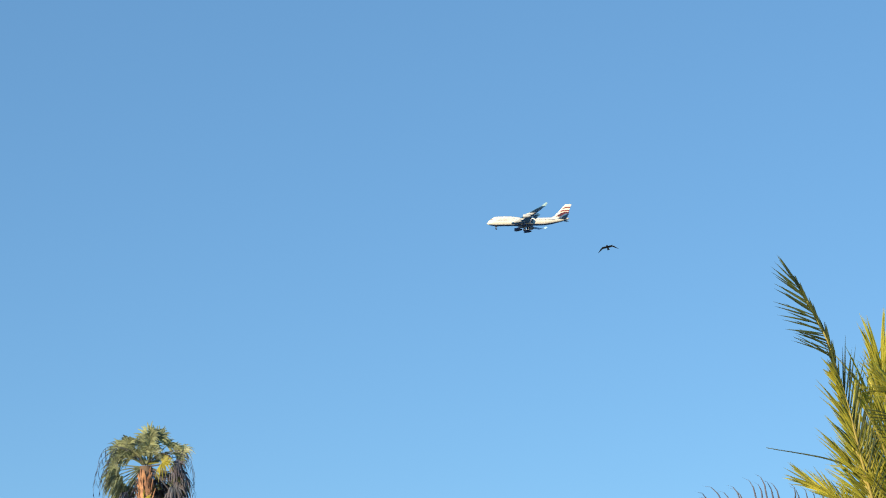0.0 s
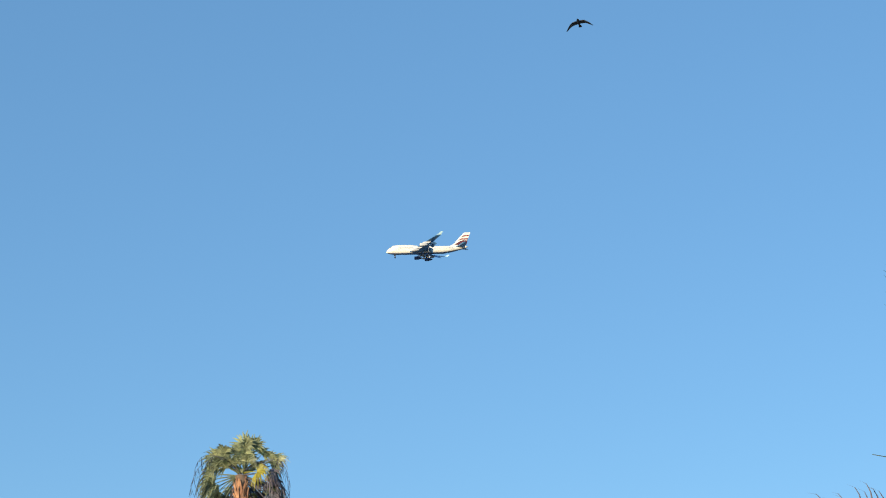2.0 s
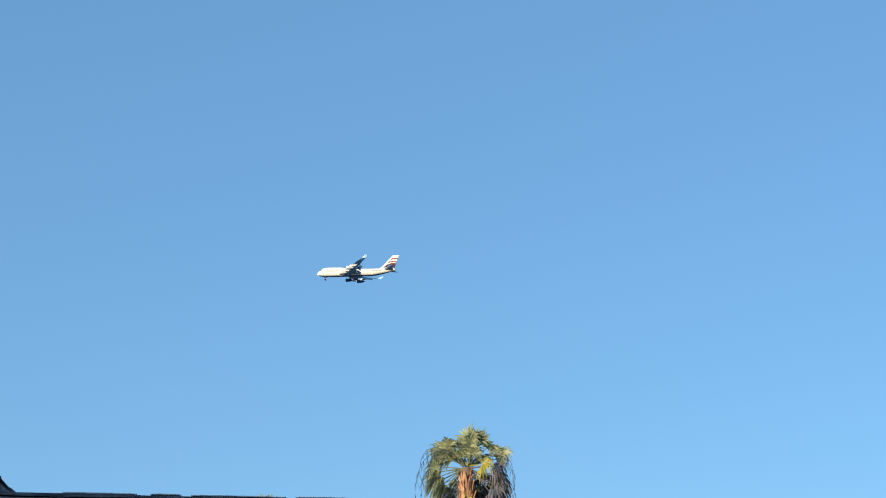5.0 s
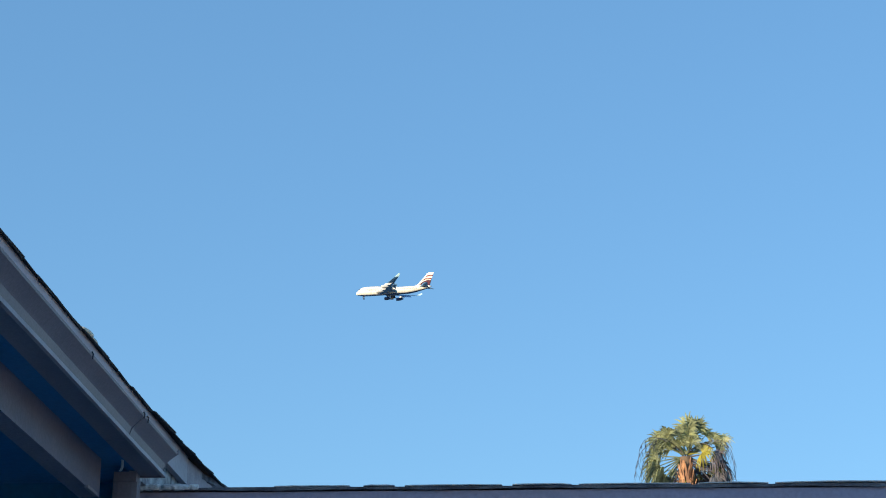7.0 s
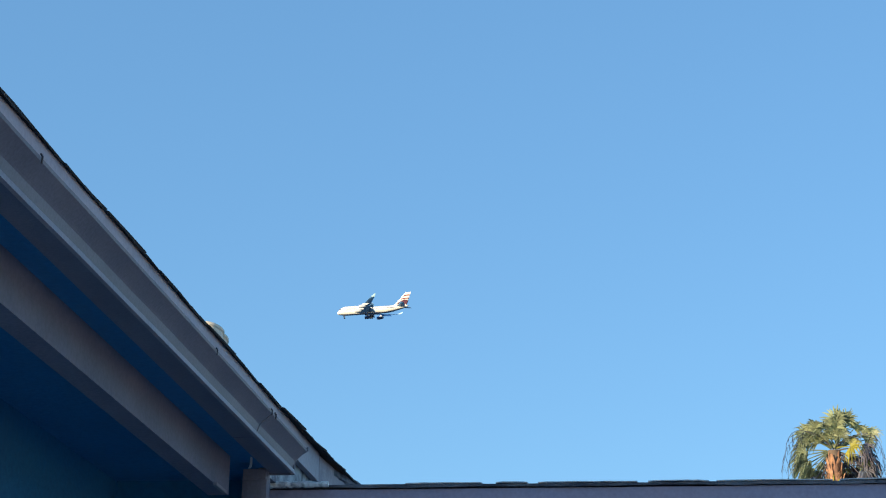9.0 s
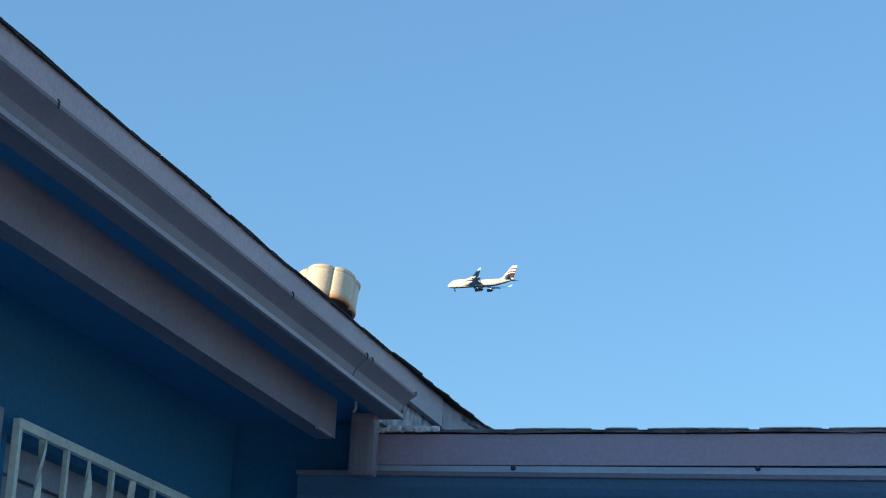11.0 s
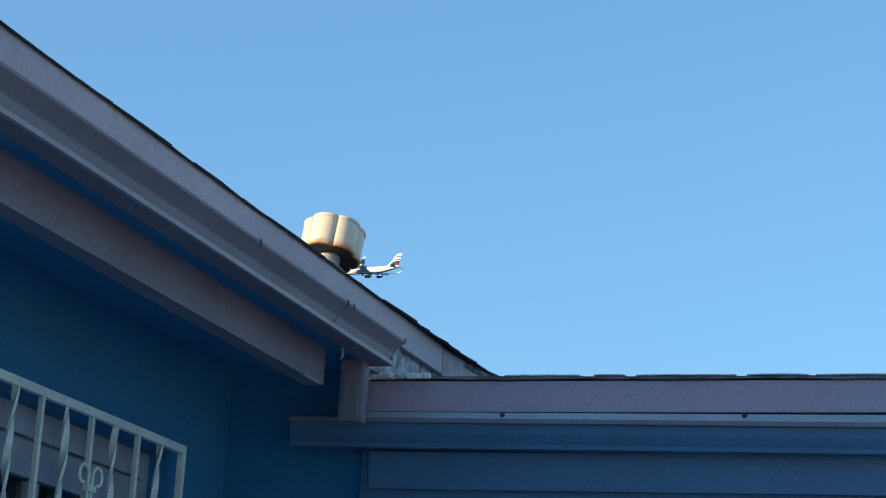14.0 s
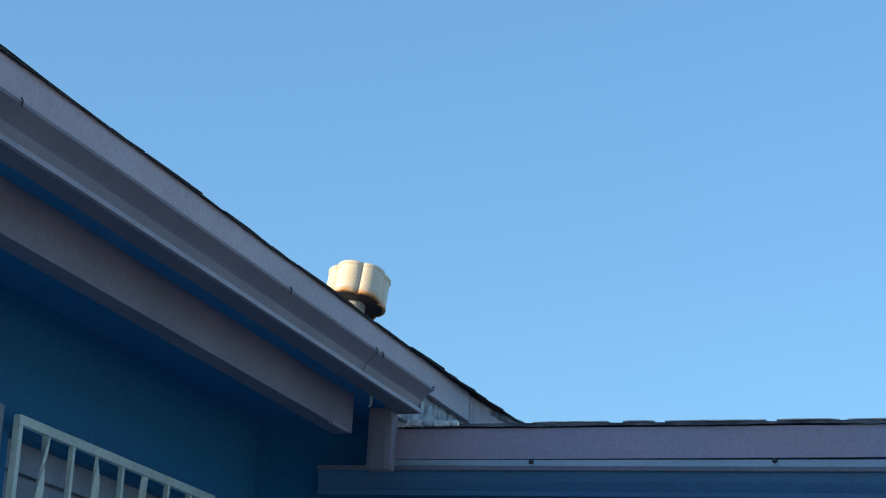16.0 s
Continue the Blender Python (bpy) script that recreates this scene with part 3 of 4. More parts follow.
# ---- unseen wings, added to shade the porch and bounce light ----
def build_rear_shade_wing():
    # added out of view: its ridge keeps the low sun off the porch fascia
    w = thing("rear_shade_wing", "plain stucco wing with shingle roof, added unseen to shade the porch", "house", (0, 0, 0))
    part("wall", box(-24, -10.2, -4.4, -4.2, 0, 5.0), M_STUCCO, w)
    part("back_wall", box(-24, -10.2, -9.8, -9.6, 0, 5.0), M_STUCCO, w)
    bm = bmesh.new()
    add_loft(bm, [[(x, -3.8, 5.0), (x, -7.0, 7.8), (x, -10.2, 5.0), (x, -10.2, 4.88), (x, -3.8, 4.88)] for x in (-24.4, -9.8)])
    bmesh.ops.recalc_face_normals(bm, faces=bm.faces)
    part("roof", bm, M_SHINGLE, w)
    part("end_wall", box(-10.4, -10.2, -9.6, -4.4, 0, 5.0), M_STUCCO, w)
    return w


def build_east_bounce_wing():
    """An unseen sunlit wing, added to bounce warm light under the eaves."""
    w = thing("east_bounce_wing", "plain sunlit stucco wing, added unseen to bounce light under the eaves", "house", (0, 0, 0))
    part("wall", box(9.2, 9.4, -12, 10, 0, 2.75), M_STUCCO, w)
    part("back_wall", box(16.8, 17.0, -12, 10, 0, 2.75), M_STUCCO, w)
    part("end_wall", box(9.4, 16.8, -12, -11.8, 0, 2.75), M_STUCCO, w)
    part("end_wall", box(9.4, 16.8, 9.8, 10, 0, 2.75), M_STUCCO, w)
    bm = bmesh.new()
    add_loft(bm, [[(8.8, y, 2.77), (13.1, y, 3.9), (17.4, y, 2.77), (17.4, y, 2.65), (13.1, y, 3.76), (8.8, y, 2.65)] for y in (-12.4, 10.4)])
    bmesh.ops.recalc_face_normals(bm, faces=bm.faces)
    part("roof", bm, M_SHINGLE, w)
    return w


# ---- palms ----
def fan_leaf(rng, az, el, twist, petiole=0.5, blade=0.52, n=24, droop=0.5, ragged=0.26):
    """A fan leaf from its base: an arching stalk, pleats joined to past the middle, and split tips that hang down."""
    petiole, blade = petiole * 1.10, blade * 1.16
    R = Euler((twist, -el, az), "XYZ").to_matrix()
    fall = Vector((0, 0, -1))
    bm = bmesh.new()
    stalk = [R @ Vector((petiole * u, 0, 0)) + fall * (0.10 * petiole * u * u) for u in (0, 0.35, 0.7, 1.0)]
    add_tube(bm, stalk, [0.026, 0.018, 0.014, 0.010], 5)
    o = stalk[-1]
    span = rng.uniform(92, 112)
    for i in range(n):
        a = radians(-span + 2 * span * i / (n - 1)) + rng.uniform(-0.05, 0.05)
        ln = blade * (1 - 0.3 * (abs(a) / radians(100)) ** 2) * rng.uniform(1 - ragged, 1.0 + ragged * 0.4)
        d = R @ Vector((math.cos(a), math.sin(a), 0.25 - 0.1 * math.cos(a)))
        side = R @ Vector((-math.sin(a), math.cos(a), 0))
        lift = R @ Vector((0, 0, 1))
        hw = blade * math.tan(radians(span / (n - 1))) * 0.66
        hang = droop * rng.uniform(0.6, 1.5)
        rows = []
        for u, w in ((0.02, 0.06), (0.30, 0.55), (0.56, 1.0), (0.72, 0.62), (0.88, 0.4), (1.0, 0.12)):
            g = hang * max(0.0, u - 0.38) ** 1.7 * ln * 1.6
            c = o + d * (u * ln * (1 - 0.35 * g)) + fall * g
            rows.append((bm.verts.new(c - side * hw * w), bm.verts.new(c + lift * 0.016 * w), bm.verts.new(c + side * hw * w)))
        for r0, r1 in zip(rows, rows[1:]):
            bm.faces.new((r0[0], r0[1], r1[1], r1[0]))
            bm.faces.new((r0[1], r0[2], r1[2], r1[1]))
    return bm


def build_fan_palm(name_label, base, height, seed, scale=1.0):
    rng = random.Random(seed)
    tree = thing("palm_tree", name_label, "palm tree", base, group="tall fan palms")
    pts, rad = [], []
    for i in range(15):
        u = i / 14
        pts.append((0.12 * math.sin(u * 2.4 + seed), 0.1 * math.sin(u * 1.7), height * u))
        rad.append(0.30 - 0.14 * u + (0.14 * (1 - u) ** 6))
    top = Vector(pts[-1])
    bm = bmesh.new()
    add_tube(bm, pts, rad, 14)
    part("trunk", bm, M_BARK, tree, smooth=True)
    # split orange leaf bases round the head of the trunk
    bm = bmesh.new()
    for k in range(190):
        a = k * 2.39996 + rng.uniform(-0.2, 0.2)
        z = -1.85 + 1.52 * k / 190
        r = 0.15 - 0.05 * max(0, z + 0.5) + rng.uniform(-0.02, 0.025)
        o = top + Vector((math.cos(a) * r, math.sin(a) * r, z))
        d = Vector((math.cos(a) * 0.22 + rng.uniform(-0.2, 0.2), math.sin(a) * 0.22 + rng.uniform(-0.2, 0.2), 0.95)).normalized()
        s = Vector((-math.sin(a), math.cos(a), 0))
        n = s.cross(d)
        L = rng.uniform(0.12, 0.38)
        w0 = rng.uniform(0.018, 0.05)
        add_loft(bm, [[o + d * u * L + s * w * q + n * t for q, t in ((-1, 0), (1, 0), (1, 0.014), (-1, 0.014))] for u, w in ((0, w0), (0.6, w0 * 0.7), (1, w0 * 0.25))])
    part("leaf_bases", bm, M_BOOT, tree, "orange-brown split leaf bases")
    hub = top + Vector((0, 0, 0.06))

    def leaf(name, mat, az, el, twist, dz=0.0, **shape):
        ob = part(name, fan_leaf(rng, radians(az), radians(el), radians(twist), **shape), mat, tree)
        ob.location = hub + Vector((math.cos(radians(az)) * 0.08, math.sin(radians(az)) * 0.08, dz))

    jit = lambda v: rng.uniform(-v, v)
    # the standing group in the middle
    for el, tw, pe, bl in ((90, 74, 0.70, 0.46), (80, 104, 0.72, 0.42), (96, 58, 0.52, 0.46), (71, 66, 0.74, 0.38), (84, 124, 0.44, 0.42), (100, 100, 0.36, 0.36)):
        leaf("fan_leaf", M_FAN, jit(16), el, tw + jit(8), petiole=pe, blade=bl, droop=0.4)
    # fans that stand off to both sides
    for el, tw, pe, bl in ((131, 64, 0.72, 0.42), (146, 84, 0.80, 0.40), (120, 108, 0.62, 0.32), (138, 118, 0.58, 0.36), (156, 70, 0.66, 0.36), (52, 110, 0.66, 0.32), (30, 48, 0.86, 0.40), (38, 96, 0.74, 0.30), (22, 84, 0.7, 0.34)):
        leaf("fan_leaf", M_FAN, jit(10), el, tw + jit(8), petiole=pe, blade=bl, droop=0.55)
    # short fans round the stalks
    for az, el in ((-120, 38), (-62, 46), (-150, 24), (-25, 30), (100, 60), (140, 40), (45, 36), (165, 44)):
        leaf("fan_leaf", M_FAN, az + jit(8), el, jit(40), petiole=0.34, blade=0.36, droop=0.6)
    # low fans that hang at the sides
    for az, el, tw in ((184, 8, 70), (192, -6, 84), (196, -16, 60), (172, -22, 60), (205, -34, 50), (186, -44, 66), (176, -58, 50), (-8, -16, -60), (14, -30, 30), (100, -12, 10), (70, -28, -10), (130, -30, 10)):
        leaf("fan_leaf", M_FAN, az + jit(6), el, tw, -0.08, petiole=0.60, blade=0.42, droop=0.9)
    leaf("fan_leaf", M_FANY, -40, 2, 66, petiole=0.40, blade=0.42, droop=0.6)
    leaf("fan_leaf", M_FANY, -100, -62, 30, -0.55, petiole=0.4, blade=0.42, droop=0.6)
    # the dead skirt, thicker on one side
    for k in range(18):
        leaf("dead_leaf", M_DEAD, -28 + 6.5 * k + jit(5), 2 - 14 * (k % 4) + jit(6), jit(60), -0.06 - 0.08 * (k % 3), petiole=0.66 + 0.12 * (k % 2), blade=0.40, n=16, droop=1.5, ragged=0.4)
    for k in range(6):
        leaf("dead_leaf", M_DEAD, 150 + 12 * k + jit(6), -50 - 10 * (k % 3), jit(40), -0.25, petiole=0.6, blade=0.42, n=14, droop=1.5, ragged=0.4)
    # bare stalks and tatters that hang out at the sides
    for k in range(7):
        az = (-0.2 if k % 2 else math.pi + 0.2) + rng.uniform(-0.5, 0.5)
        reach, fall = rng.uniform(0.95, 1.32), rng.uniform(0.5, 1.0)
        c, n = Vector((math.cos(az), math.sin(az), 0)), 9
        pts = [top + Vector((0, 0, 0.05)) + c * (reach * math.sin(q * 1.5 / n)) + Vector((0, 0, 0.5 * math.sin(q * 2.2 / n) * reach - (fall + 0.3) * (q / n) ** 2.2)) for q in range(n + 1)]
        bm = add_tube(bmesh.new(), pts, [0.013 - 0.001 * q for q in range(n + 1)], 4)
        for q in range(5, n + 1):
            for w in range(3):
                d = Vector((rng.uniform(-0.4, 0.4), rng.uniform(-0.4, 0.4), -1)).normalized()
                sd = d.orthogonal().normalized() * rng.uniform(0.004, 0.010)
                o, ln = pts[q], rng.uniform(0.12, 0.36)
                vs = [bm.verts.new(o - sd * 0.4), bm.verts.new(o + sd * 0.4), bm.verts.new(o + d * ln * 0.6 + sd), bm.verts.new(o + d * ln), bm.verts.new(o + d * ln * 0.6 - sd)]
                bm.faces.new(vs)
        part("hanging_stalk", bm, M_DEAD, tree)
    return tree


def leaflet(bm, o, d, up, ln, w, droop, curl=0.0):
    """A narrow folded leaflet from o along d; its tip sags, or curls over."""
    side = d.cross(up).normalized()
    rows = []
    p = o.copy()
    dd = d.copy()
    n = 6
    for i in range(n + 1):
        u = i / n
        ww = w * (0.35 + 1.0 * u) if u < 0.35 else w * max(0.04, 1.0 - ((u - 0.35) / 0.65) ** 1.6) * 0.72
        rows.append((bm.verts.new(p - side * ww), bm.verts.new(p + up * ww * 0.5), bm.verts.new(p + side * ww)))
        dd = (dd + Vector((0, 0, -droop / n * (0.3 + 1.5 * u))) + side * (curl / n) * max(0, u - 0.5) * 6 - (d * (abs(curl) / n) * max(0, u - 0.5) * 5)).normalized()
        p = p + dd * (ln / n)
    for r0, r1 in zip(rows, rows[1:]):
        bm.faces.new((r0[0], r0[1], r1[1], r1[0]))
        bm.faces.new((r0[1], r0[2], r1[2], r1[1]))


def bend(ctrl, n=40):
    """A smooth curve through control points."""
    c = [Vector(p) for p in ctrl]
    c = [c[0] * 2 - c[1]] + c + [c[-1] * 2 - c[-2]]
    out = []
    for k in range(n + 1):
        u = k / n * (len(c) - 3)
        i = min(int(u), len(c) - 4)
        t = u - i
        a, b, d, e = c[i:i + 4]
        out.append(0.5 * ((2 * b) + (d - a) * t + (2 * a - 5 * b + 4 * d - e) * t * t + (3 * b - a - 3 * d + e) * t ** 3))
    return out


def feather_frond(parent, ctrl, mat, left, right, face=(0.3, -0.95, 0.1), count=60, r0=0.03, seed=1, stalk=None, droop=0.15):
    """A feather frond: stalk through ctrl, leaflets on both sides. left and right give (length, angle off the stalk) for a place 0..1 along it."""
    rng = random.Random(seed)
    pts = bend(ctrl, 48)
    bm = bmesh.new()
    add_tube(bm, pts, [r0 * (1 - 0.85 * i / 48) for i in range(49)], 6)
    o = part("frond", bm, stalk or M_RACHIS, parent, smooth=True)
    up = Vector(face).normalized()
    bm = bmesh.new()
    for k in range(count):
        u = (k + rng.uniform(0, 0.7)) / count
        f = u * 48
        i = min(int(f), 47)
        p = pts[i].lerp(pts[i + 1], f - i)
        t = (pts[i + 1] - pts[i]).normalized()
        s = up.cross(t).normalized()
        for sg, fn in ((1, left), (-1, right)):
            spec = fn(u)
            if not spec:
                continue
            ln, ang, w = spec[0] * rng.uniform(0.82, 1.08), radians(spec[1] + rng.uniform(-5, 5)), spec[2]
            d = (t * math.cos(ang) + s * sg * math.sin(ang) + up * rng.uniform(-0.22, 0.3)).normalized()
            leaflet(bm, p, d, up, ln, w, droop * rng.uniform(0.5, 1.5), spec[3] if len(spec) > 3 else 0.0)
    part("foliage", bm, mat, o)
    return o


def build_feather_palm():
    base = Vector((11.725, 26.76, 0.143))
    tree = thing("feather_palm", "young feather palm with yellow-green sunlit fronds", "palm tree", base)
    org = Vector((11.75, 26.75, 0.0))
    B = lambda *c: [Vector(p) - org for p in c]
    crown = Vector((11.72, 26.72, 5.2)) - org
    bm = bmesh.new()
    add_tube(bm, [(0.1, 0.05, -0.3), (0.05, 0, 1.5), (0, 0, 3.2), crown + Vector((0, 0, -0.3)), crown + Vector((0, 0, 0.4))], [0.26, 0.19, 0.17, 0.16, 0.08], 14)
    part("trunk", bm, M_BARK, tree, smooth=True)
    c = org + crown
    fronds = []
    # tall bent frond: torn lower leaflets, dark ones sweeping off its tip
    def l1(u):
        if u < 0.30:
            return (0.5, 40, 0.018)
        if u < 0.57:
            return (0.34, 20 if u < 0.45 else 8, 0.03)
        if u < 0.66:
            return (0.66, 52, 0.018)
        return (0.70 - 0.55 * (u - 0.66), 64 - 170 * (u - 0.66), 0.022)
    def r1(u):
        if u < 0.12:
            return None
        if u < 0.38:
            return (0.95, 38 - 30 * u, 0.02)
        if u < 0.60:
            return (0.3, 7, 0.022)
        return (0.4 * (1.15 - u) * 2, 3, 0.03)
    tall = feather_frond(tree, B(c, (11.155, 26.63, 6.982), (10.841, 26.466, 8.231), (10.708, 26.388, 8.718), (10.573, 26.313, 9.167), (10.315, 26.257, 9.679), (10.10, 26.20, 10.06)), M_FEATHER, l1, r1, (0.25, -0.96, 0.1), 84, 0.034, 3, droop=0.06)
    # leaflets over the lower half of the same stalk, sunlight painted as yellow
    low = feather_frond(tall, B(c, (11.17, 26.60, 6.982), (10.86, 26.44, 8.231), (10.72, 26.36, 8.70)), M_FEATHER_SUN, lambda u: (0.38, 26, 0.032) if u > 0.45 else (0.6, 42, 0.022), lambda u: (0.62, 40, 0.02) if 0.1 < u < 0.5 else None, (0.1, -0.98, 0.15), 66, 0.036, 5, droop=0.06)
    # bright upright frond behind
    feather_frond(tree, B(c, (11.72, 26.9, 6.7), (11.68, 26.9, 7.7), (11.62, 26.8, 8.5), (11.55, 26.7, 9.0)), M_FEATHER_SUN, lambda u: (0.85, 30 - 18 * u, 0.024) if u > 0.15 else None, lambda u: (0.85, 30 - 18 * u, 0.024) if u > 0.15 else None, (-0.2, -0.95, 0.2), 90, 0.034, 7, droop=0.08)
    feather_frond(tree, B(c, (11.9, 26.7, 6.9), (11.85, 26.5, 7.9), (11.72, 26.3, 8.35), (11.45, 26.2, 8.5)), M_FEATHER_SUN, lambda u: (0.6, 45 - 25 * u, 0.02) if u > 0.2 else None, lambda u: (0.7, 45 - 25 * u, 0.02) if u > 0.2 else None, (-0.1, -0.9, 0.4), 80, 0.03, 8, droop=0.1)
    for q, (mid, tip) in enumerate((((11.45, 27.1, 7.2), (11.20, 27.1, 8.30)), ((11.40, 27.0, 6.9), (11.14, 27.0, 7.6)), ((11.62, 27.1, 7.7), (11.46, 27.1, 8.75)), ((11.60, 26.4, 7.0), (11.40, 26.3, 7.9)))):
        feather_frond(tree, B(c, (11.72, 26.55, 6.4), mid, tip), M_FEATHER_SUN, lambda u: (0.8, 50 - 30 * u, 0.026) if u > 0.25 else None, lambda u: (0.8, 50 - 30 * u, 0.026) if u > 0.25 else None, (-0.1 + 0.15 * q, -0.95, 0.25), 64, 0.032, 30 + q, droop=0.12)
    # long spear that points away and low fans
    feather_frond(tree, B(c, (11.5, 26.6, 6.7), (11.2, 26.5, 7.24), (10.69, 26.70, 7.57), (9.82, 26.967, 7.80)), M_FEATHER_SUN, lambda u: (0.5, 14, 0.022) if 0.35 < u < 0.62 else None, lambda u: (0.7, 22, 0.022) if 0.3 < u < 0.6 else None, (0.0, -0.9, 0.4), 40, 0.034, 9, M_FEATHER, droop=0.04)
    feather_frond(tree, B(c, (11.45, 26.7, 6.1), (11.1, 26.8, 6.75), (10.75, 26.9, 7.10), (10.45, 27.0, 7.30)), M_FEATHER_SUN, lambda u: (0.5, 30 - 18 * u, 0.022) if u > 0.3 else None, lambda u: (0.5, 30 - 18 * u, 0.022) if u > 0.3 else None, (0.1, -0.9, 0.35), 70, 0.028, 10, droop=0.05)
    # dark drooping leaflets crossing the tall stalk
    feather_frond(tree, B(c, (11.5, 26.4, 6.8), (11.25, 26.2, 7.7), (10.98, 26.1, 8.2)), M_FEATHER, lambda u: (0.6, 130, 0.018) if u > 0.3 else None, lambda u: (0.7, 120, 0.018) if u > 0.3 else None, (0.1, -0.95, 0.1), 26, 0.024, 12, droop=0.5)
    # low frond with curled grey tips
    feather_frond(tree, B(c, (11.0, 27.0, 6.35), (10.2, 27.1, 6.76), (9.4, 27.2, 6.78), (8.5, 27.5, 6.44)), M_DEAD, lambda u: None, lambda u: (0.72, 84, 0.02, -1.5) if u > 0.2 else None, (0.0, -0.95, 0.25), 34, 0.03, 13, M_DEAD, droop=0.1)
    # the rest of the crown
    for k, (az, el, ln) in enumerate(((0.1, 0.9, 2.6), (0.9, 0.7, 2.5), (1.7, 0.5, 2.4), (-0.7, 0.6, 2.5), (-1.4, 0.3, 2.2), (0.4, 0.2, 2.4), (2.5, -0.1, 2.0), (-2.2, -0.2, 1.9))):
        e = c + Vector((math.cos(az) * math.cos(el), math.sin(az) * math.cos(el), math.sin(el))) * ln
        m = c.lerp(e, 0.55) + Vector((0, 0, 0.25))
        feather_frond(tree, B(c, m, e + Vector((0, 0, -0.25))), M_FEATHER_SUN if k % 2 == 0 else M_FEATHER, lambda u: (0.7 * (1.1 - 0.6 * u), 48 - 25 * u, 0.02) if u > 0.15 else None, lambda u: (0.7 * (1.1 - 0.6 * u), 48 - 25 * u, 0.02) if u > 0.15 else None, (0.1, -0.6, 0.8), 40, 0.028, 20 + k)
    return tree, tall


# ---- the airliner ----
def build_airliner():
    """Body space: x ahead, y to its left, z up, the nose at the origin."""
    a = thing("airliner", "white four-engined jumbo jet with navy belly and red tail", "aeroplane")
    ZA = 1.0

    def ring(s, ry, top, bot, n=28, zc=ZA):
        out = []
        for i in range(n):
            t = 2 * math.pi * i / n
            c, sn = math.cos(t), math.sin(t)
            y = ry * c
            if sn > 0:
                y *= 1 - 0.22 * max(0.0, (top - ry) / max(ry, 0.1)) * sn
            out.append((-s, y, zc + (top if sn > 0 else bot) * sn))
        return out

    stations = [(0.0, 0.15, 0.15, 0.15, 0.0), (0.8, 1.05, 1.2, 0.9, 0.15), (2.0, 1.8, 2.35, 1.55, 0.4), (3.6, 2.45, 3.5, 2.2, 0.65), (5.6, 2.95, 4.45, 2.8, 0.9), (8.5, 3.22, 4.95, 3.2, 1.0), (14, 3.25, 5.05, 3.25, 1.0), (20, 3.25, 4.95, 3.25, 1.0), (24, 3.25, 4.4, 3.25, 1.0), (28, 3.25, 3.7, 3.25, 1.0), (31, 3.25, 3.3, 3.25, 1.0),
                (40, 3.25, 3.25, 3.25, 1.0), (48, 3.25, 3.25, 3.2, 1.0), (53, 3.0, 3.0, 2.7, 1.25), (58, 2.45, 2.45, 2.1, 1.75), (63, 1.65, 1.75, 1.45, 2.35), (67, 0.85, 0.95, 0.75, 2.9), (68.6, 0.3, 0.35, 0.3, 3.15)]
    bm = add_loft(bmesh.new(), [ring(s, r, t, b, zc=z) for s, r, t, b, z in stations])
    bmesh.ops.recalc_face_normals(bm, faces=bm.faces)
    fus = part("fuselage", bm, M_WHITE, a, "white fuselage with humped upper deck", True)
    # navy belly: a skin just outside the lower fuselage
    rings = []
    for s, r, t, b, z in stations[2:-1]:
        rings.append([(-s, (r + 0.05) * math.cos(q), z + (b + 0.06) * math.sin(q)) for q in (math.pi * (1 + 0.29 + 0.42 * k / 14) for k in range(15))])
    bm = add_loft(bmesh.new(), rings, closed=False)
    part("belly", bm, M_NAVY, fus, "navy belly", True)
    bm = bmesh.new()
    for sg in (1, -1):
        for k in range(3):
            s = 2.9 + 0.55 * k
            add_loft(bm, [[(-s - u, sg * (1.62 + 0.22 * k + u * 0.3), 3.05 + 0.05 * k + h) for u, h in ((0, 0), (0.42, 0.0), (0.42, 0.55), (0, 0.42))], [(-s - u, sg * (1.9 + 0.22 * k + u * 0.3), 3.0 + 0.05 * k + h) for u, h in ((0, 0), (0.42, 0.0), (0.42, 0.55), (0, 0.42))]])
    part("cockpit_window", bm, M_NAVY, fus)
    # cabin windows and the airline's title as plain bars
    for sg in (1, -1):
        bm = bmesh.new()
        for k in range(78):
            s = 8.5 + k * 0.62
            add_box(bm, -s - 0.13, -s + 0.13, sg * 3.19 - 0.1, sg * 3.19 + 0.1, 1.5, 1.85)
        o = part("window_row", bm, M_NAVY, fus, "row of small cabin windows")
        o["kind"] = "stuff"
        bm = bmesh.new()
        for k in range(12):
            s = 11.0 + k * 1.05
            add_box(bm, -s - 0.3, -s + 0.3, sg * 3.08 - 0.13, sg * 3.08 + 0.13, 2.45, 3.35)
        part("title_bar", bm, M_NACELLE, fus)
    for sg in (1, -1):
        # wing: sections (y, leading s, chord, z, thickness)
        sec = [(2.2, 19.5, 16.4, -0.75, 1.9), (6.0, 22.6, 13.4, -0.25, 1.5), (12.0, 27.6, 9.8, 0.75, 0.95), (20.0, 34.4, 7.2, 2.2, 0.62), (27.0, 41.1, 5.0, 3.6, 0.42), (31.0, 45.1, 3.9, 4.5, 0.30)]
        rings = []
        for y, le, c, z, th in sec:
            rings.append([(-(le + c * u), sg * y, z + th * v) for u, v in ((0, 0), (0.08, 0.32), (0.3, 0.52), (0.6, 0.36), (1.0, 0.02), (1.0, -0.02), (0.6, -0.25), (0.3, -0.45), (0.08, -0.3))])
        bm = add_loft(bmesh.new(), rings)
        bmesh.ops.recalc_face_normals(bm, faces=bm.faces)
        w = part("wing", bm, M_WING, a, "swept wing, coloured with the blue shade of its underside", True)
